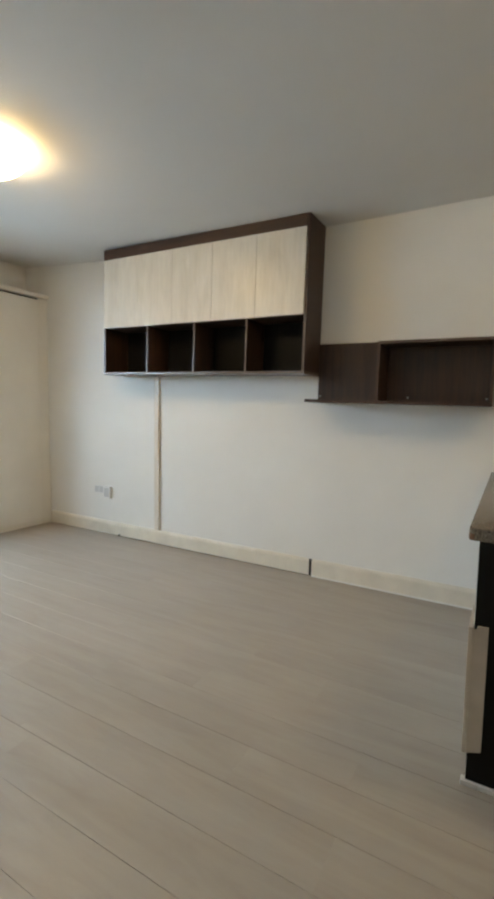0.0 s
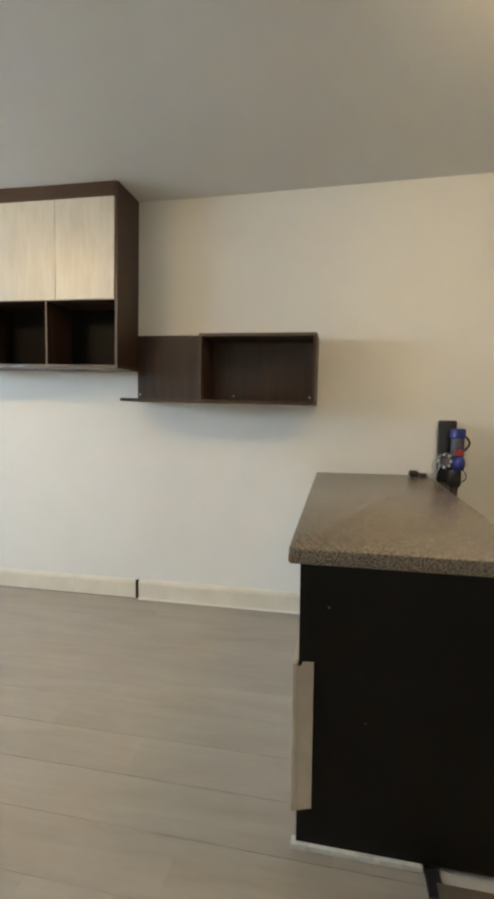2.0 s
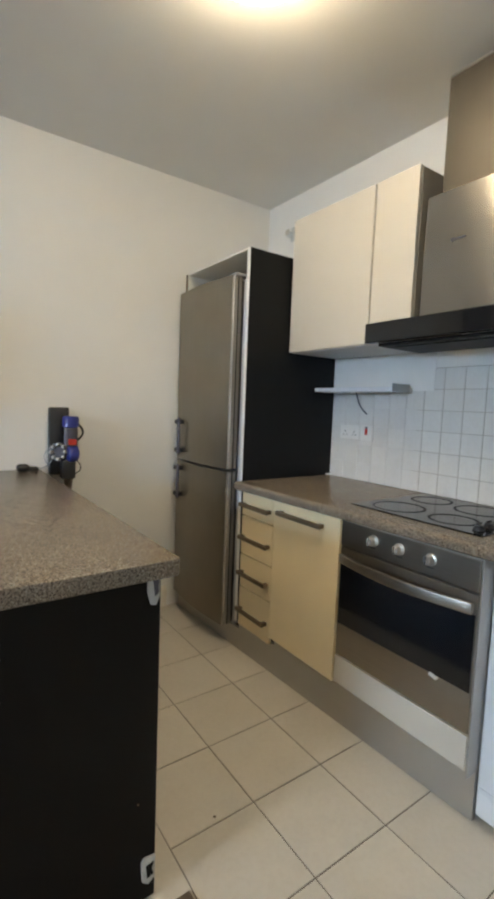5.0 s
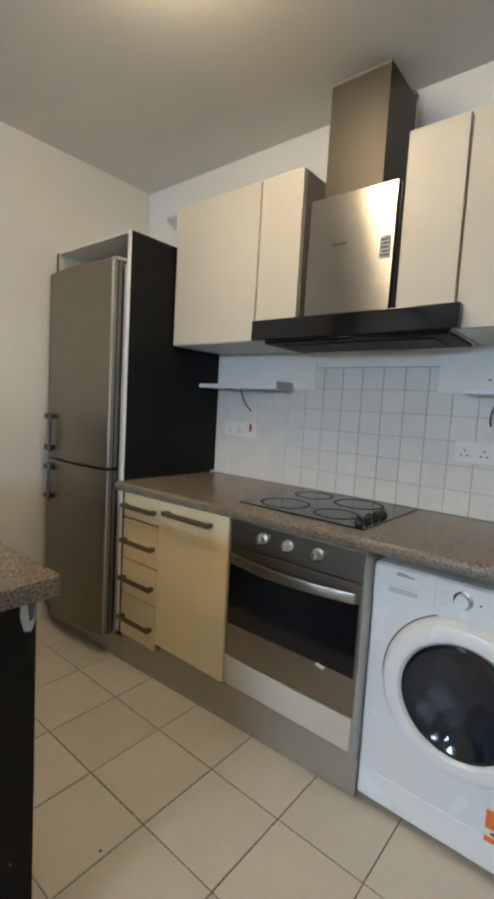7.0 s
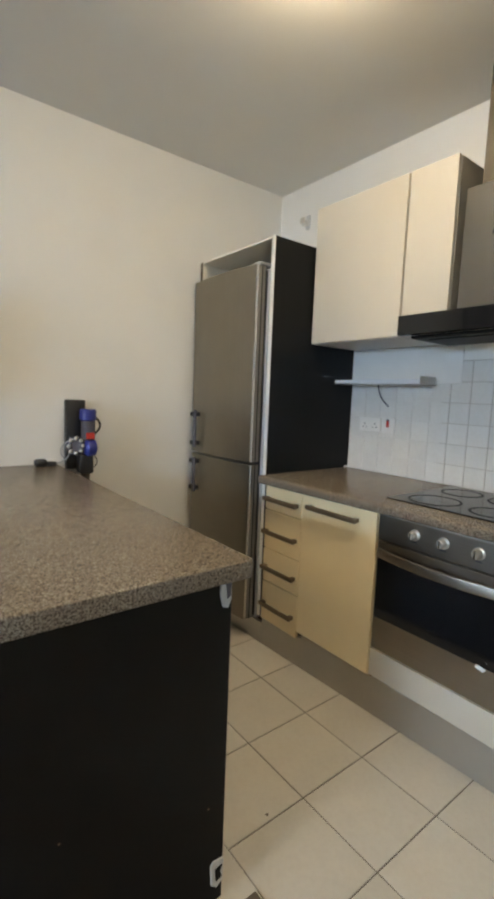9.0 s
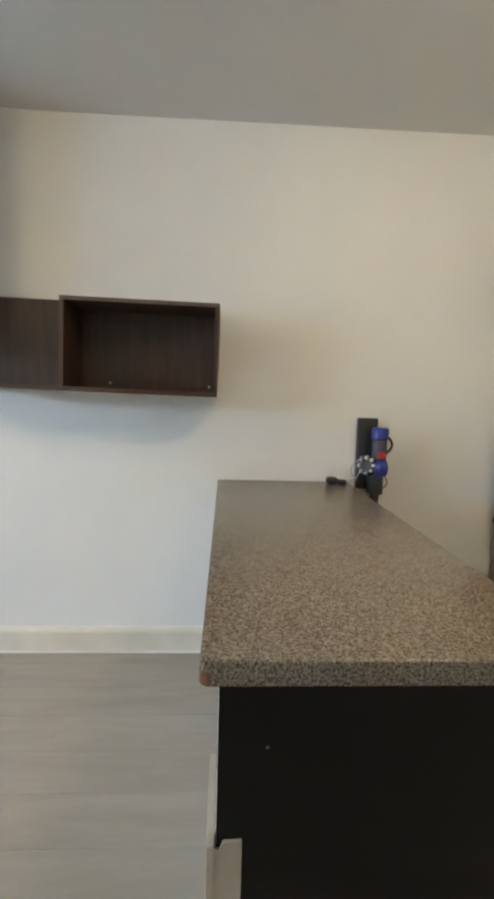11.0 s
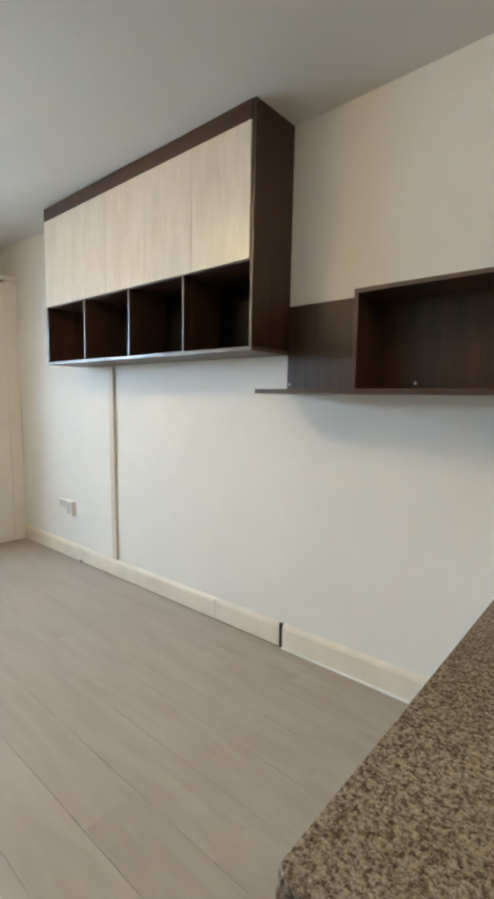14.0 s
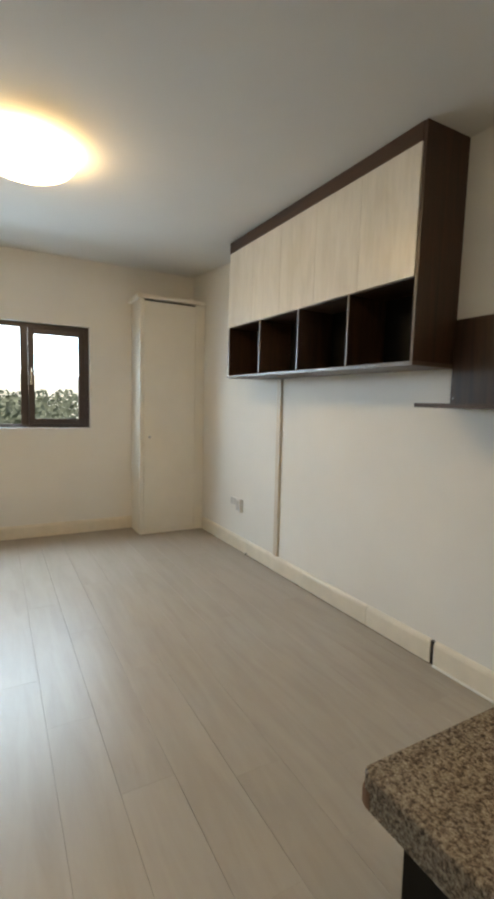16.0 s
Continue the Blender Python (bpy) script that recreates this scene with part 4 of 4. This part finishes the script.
up_v = [ch.verts.new((a0, b0, 2.575)), ch.verts.new((a0, b1, 2.564)), ch.verts.new((a1, b1, 2.57)), ch.verts.new((a1, b0, 2.57))]
for i in range(4):
    j = (i + 1) % 4
    ch.faces.new((lo_v[i], lo_v[j], up_v[j], up_v[i]))
chim = part("chimney", ch, M_STEEL_CH_DIM, hd, "brushed steel chimney with a bent top edge")
sol = chim.modifiers.new("thickness", "SOLIDIFY")
sol.thickness, sol.offset = 0.002, -1
part("bent_edge", prism([(1.882, 2.570), (1.904, 2.590), (1.907, 2.586), (1.886, 2.566)], "y", 1.951, 2.189), M_PLINTH, chim, "bent metal lip")
part("canopy_edge", block((1.815, 1.62, 1.601), (1.852, 2.472, 1.683), 0.003), M_GLASSBLACK, hd, "black glass front bar")
part("tray", block((1.857, 1.66, 1.588), (2.16, 2.43, 1.6015), 0.003), M_BLACK, hd, "dark filter tray")
part("filter", block((1.90, 1.72, 1.583), (2.12, 2.37, 1.5878), 0.001), M_BLACK, hd, "dark grease filter")
part("emblem", lathe([(0.0, 0.001), (0.009, 0.001), (0.009, 0.0), (0.0, 0.0)], (1.8608, 2.116, 1.955), (-1, 0, 0.02), 16), M_INK, hd, "small dark maker's mark")
part("emblem", block((1.8585, 2.066, 1.951), (1.8604, 2.106, 1.958)), M_INK, hd)
lab = part("rating_label", prism([(1.8588, 1.872), (1.8600, 1.872), (1.8614, 1.952), (1.8602, 1.952)], "y", 1.886, 1.928), M_PRINTGREY, hd, "small grey rating label")
for k in range(5):
    z = 1.880 + 0.014 * k
    xx = 1.8576 + (z - 1.872) * 0.0175
    part("print", block((xx, 1.890, z), (xx + 0.0012, 1.924 - 0.006 * (k % 2), z + 0.006)), M_INK, lab)

# ---- small wall fittings ----
bx = thing("wall_bracket", (X1, 3.49, 2.385), "small grey bracket on the wall above the fridge housing", "bracket")
part("plate", block((X1 - 0.014, 3.458, 2.385), (X1 - 0.001, 3.488, 2.47), 0.003), M_SOFTGREY, bx)
part("hook", block((X1 - 0.05, 3.462, 2.40), (X1 - 0.0145, 3.484, 2.435), 0.006), M_SOFTGREY, bx)
part("tip", block((X1 - 0.06, 3.455, 2.412), (X1 - 0.0505, 3.49, 2.445), 0.003), M_CREAM, bx)
rx = thing("wall_bracket", (X1, 1.97, 2.60), "dark screw bracket beside the hood chimney", "bracket")
part("plate", block((X1 - 0.02, 1.985, 2.60), (X1 - 0.001, 2.015, 2.655), 0.003), M_CREAM, rx)
part("bolt", lathe([(0.0, 0.0), (0.014, 0.0), (0.014, 0.03), (0.0, 0.032)], (X1 - 0.02, 1.985, 2.625), (-1, 0, 0), 12), M_PROFILE, rx)


def ledge(y0, y1, label, cy, drift):
    t = thing("ledge_light", (X1 - 0.06, (y0 + y1) / 2, 1.405), label, "shelf", "ledges under the wall cabinets")
    part("board", block((X1 - 0.165, y0, 1.405), (X1 - 0.0085, y1, 1.427), 0.003), M_APPLIANCE, t)
    part("end_cap", block((X1 - 0.167, y0 - 0.004, 1.403), (X1 - 0.03, y0 - 0.0003, 1.445), 0.002), M_GREYPLASTIC, t)
    part("cable", tube(arc((X1 - 0.05, cy, 1.404), (X1 - 0.012, cy + drift, 1.29), (0, 0.012, -0.01)), 0.004, 8), M_SMOKE, t)
    return t


ledge(2.50, 3.03, "thin white ledge with a loose grey cable", 2.82, -0.05)
ledge(1.15, 1.66, "thin white ledge with a hanging cable", 1.55, 0.028)
structure("trim_board_1", block((X1 - 0.008, 2.38, 1.415), (X1 - 0.001, 3.036, 1.60), 0.001), M_WHITE, "white painted board under the wall cabinets", "trim")
structure("trim_board_2", block((X1 - 0.008, 1.05, 1.415), (X1 - 0.001, 1.79, 1.60), 0.001), M_WHITE, "white painted board under the wall cabinets", "trim")
structure("trim_screw", lathe([(0.0, 0.002), (0.005, 0.0015), (0.006, 0.0), (0.0, 0.0)], (X1 - 0.0082, 1.598, 1.468), (-1, 0, 0), 12), M_PRINTGREY, "small grey screw in the white board", "trim")

wall_plate("wall_socket", (X1 - 0.016, 2.812, 1.148), (X1 - 0.0055, 2.955, 1.226), "-x", "white double socket on the tiles", "socket", pins(2.85, 1.18) + pins(2.917, 1.18))
wall_plate("cooker_switch", (X1 - 0.018, 2.722, 1.145), (X1 - 0.0055, 2.806, 1.228), "-x", "white cooker switch with red rocker", "switch",
           [(2.764, 1.195, 0.018, 0.034, M_RED, "rocker"), (2.764, 1.216, 0.016, 0.010, M_INK, "indicator")])
wall_plate("wall_socket", (X1 - 0.016, 1.552, 1.140), (X1 - 0.0055, 1.700, 1.225), "-x", "white double socket on the tiles", "socket", pins(1.59, 1.178) + pins(1.662, 1.178))

# ---- wall tiles ----
grout = structure("splashback", block((X1 - 0.003, 1.05, 0.9215), (X1 - 0.0008, 2.47, 1.524)), M_WGROUT, "white square wall tiles with grey grout", "tiled wall")
grout2 = structure("splashback_painted", block((X1 - 0.003, 2.4705, 0.9215), (X1 - 0.0008, 3.035, 1.415)), M_PGROUT, "white painted wall tiles with faint joints", "tiled wall")


def one_tile(w, h, d, bev):
    """A tile mesh with its origin at its middle back and its face towards -x."""
    bm = bmesh.new()
    outer = [bm.verts.new((0, a * w / 2, b * h / 2)) for a, b in ((-1, -1), (1, -1), (1, 1), (-1, 1))]
    mid = [bm.verts.new((-d + bev, a * w / 2, b * h / 2)) for a, b in ((-1, -1), (1, -1), (1, 1), (-1, 1))]
    top = [bm.verts.new((-d, a * (w / 2 - bev), b * (h / 2 - bev))) for a, b in ((-1, -1), (1, -1), (1, 1), (-1, 1))]
    for p, q in ((outer, mid), (mid, top)):
        for i in range(4):
            j = (i + 1) % 4
            bm.faces.new((p[i], p[j], q[j], q[i]))
    bm.faces.new(top)
    bmesh.ops.recalc_face_normals(bm, faces=bm.faces)
    me = bpy.data.meshes.new("tile")
    bm.to_mesh(me)
    bm.free()
    return me


P = 0.1
wt = one_tile(0.0965, 0.0975, 0.004, 0.0012)
wt.materials.append(M_WTILE)
for r in range(6):
    for c in range(20):
        y, z = 1.078 + P * c, 0.972 + P * r
        if y > 3.0 or (r == 5 and not 1.76 < y < 2.44):
            continue
        ob = new("tile", wt)
        ob.parent = grout if y < 2.47 else grout2
        ob.location = (X1 - 0.0028 + rng.uniform(-0.0004, 0.0002), y, z)
        ob.rotation_euler = (0, rng.uniform(-0.004, 0.004), rng.uniform(-0.004, 0.004))


# ---- floor tiles ----
def slab(x0, x1, y0, y1, z1, bev):
    """A thin floor piece with its edges eased."""
    bm = bmesh.new()
    rings = [[bm.verts.new((x, y, z)) for x, y in ((x0 + o, y0 + o), (x1 - o, y0 + o), (x1 - o, y1 - o), (x0 + o, y1 - o))] for o, z in ((0, -0.0045), (0, z1 - bev), (bev, z1))]
    for p, q in zip(rings, rings[1:]):
        for i in range(4):
            j = (i + 1) % 4
            bm.faces.new((p[i], p[j], q[j], q[i]))
    bm.faces.new(rings[-1])
    return bm


TX = [0.788, 0.800, 1.104, 1.408, 1.712, 2.016, 2.224]
for c in range(6):
    for r in range(17):
        y0 = 1.610 + 0.2965 * (r - 9)
        y1 = y0 + 0.2965
        if y1 < Y0 + 0.02 or y0 > Y1 - 0.02:
            continue
        if c == 0 and y0 > 2.0:
            continue
        if c > 3 and y0 > 0.7:
            continue
        y0, y1 = max(y0, Y0 + 0.002), min(y1, Y1 - 0.002)
        part("tile", slab(TX[c] + 0.0022, TX[c + 1] - 0.0022, y0 + 0.0022, y1 - 0.0022, 0.0 + rng.uniform(-0.0004, 0.0003), 0.0012), M_TILE, floor_kitchen)

chip = lathe([(0.0, 0.0004), (0.004, 0.0004), (0.0055, 0.0), (0.0, 0.0)], (0.966, 2.225, 0.0003), steps=7)
part("tile_chip", chip, M_PROFILE, floor_kitchen, "small dark chip in a floor tile")

# ---- floor planks ----
rows_of = 25
for r in range(rows_of):
    y0 = 2.055 + 0.1955 * (r - 16)
    y1 = y0 + 0.1955
    if y1 < Y0 + 0.01 or y0 > Y1 - 0.01:
        continue
    end = 0.745 if y1 < 2.06 else (0.478 if y0 < 2.2 else 0.10)
    y0, y1 = max(y0, Y0 + 0.002), min(y1, Y1 - 0.002)
    x = X0 - rng.uniform(0.0, 1.2)
    while x < end:
        a, b = max(x, X0 + 0.002), min(x + 1.285, end)
        if b - a > 0.02:
            part("plank", slab(a, b, y0 + 0.0006, y1 - 0.0006, rng.uniform(-0.0001, 0.0001), 0.0005), M_PLANK, floor_living)
        x += 1.285
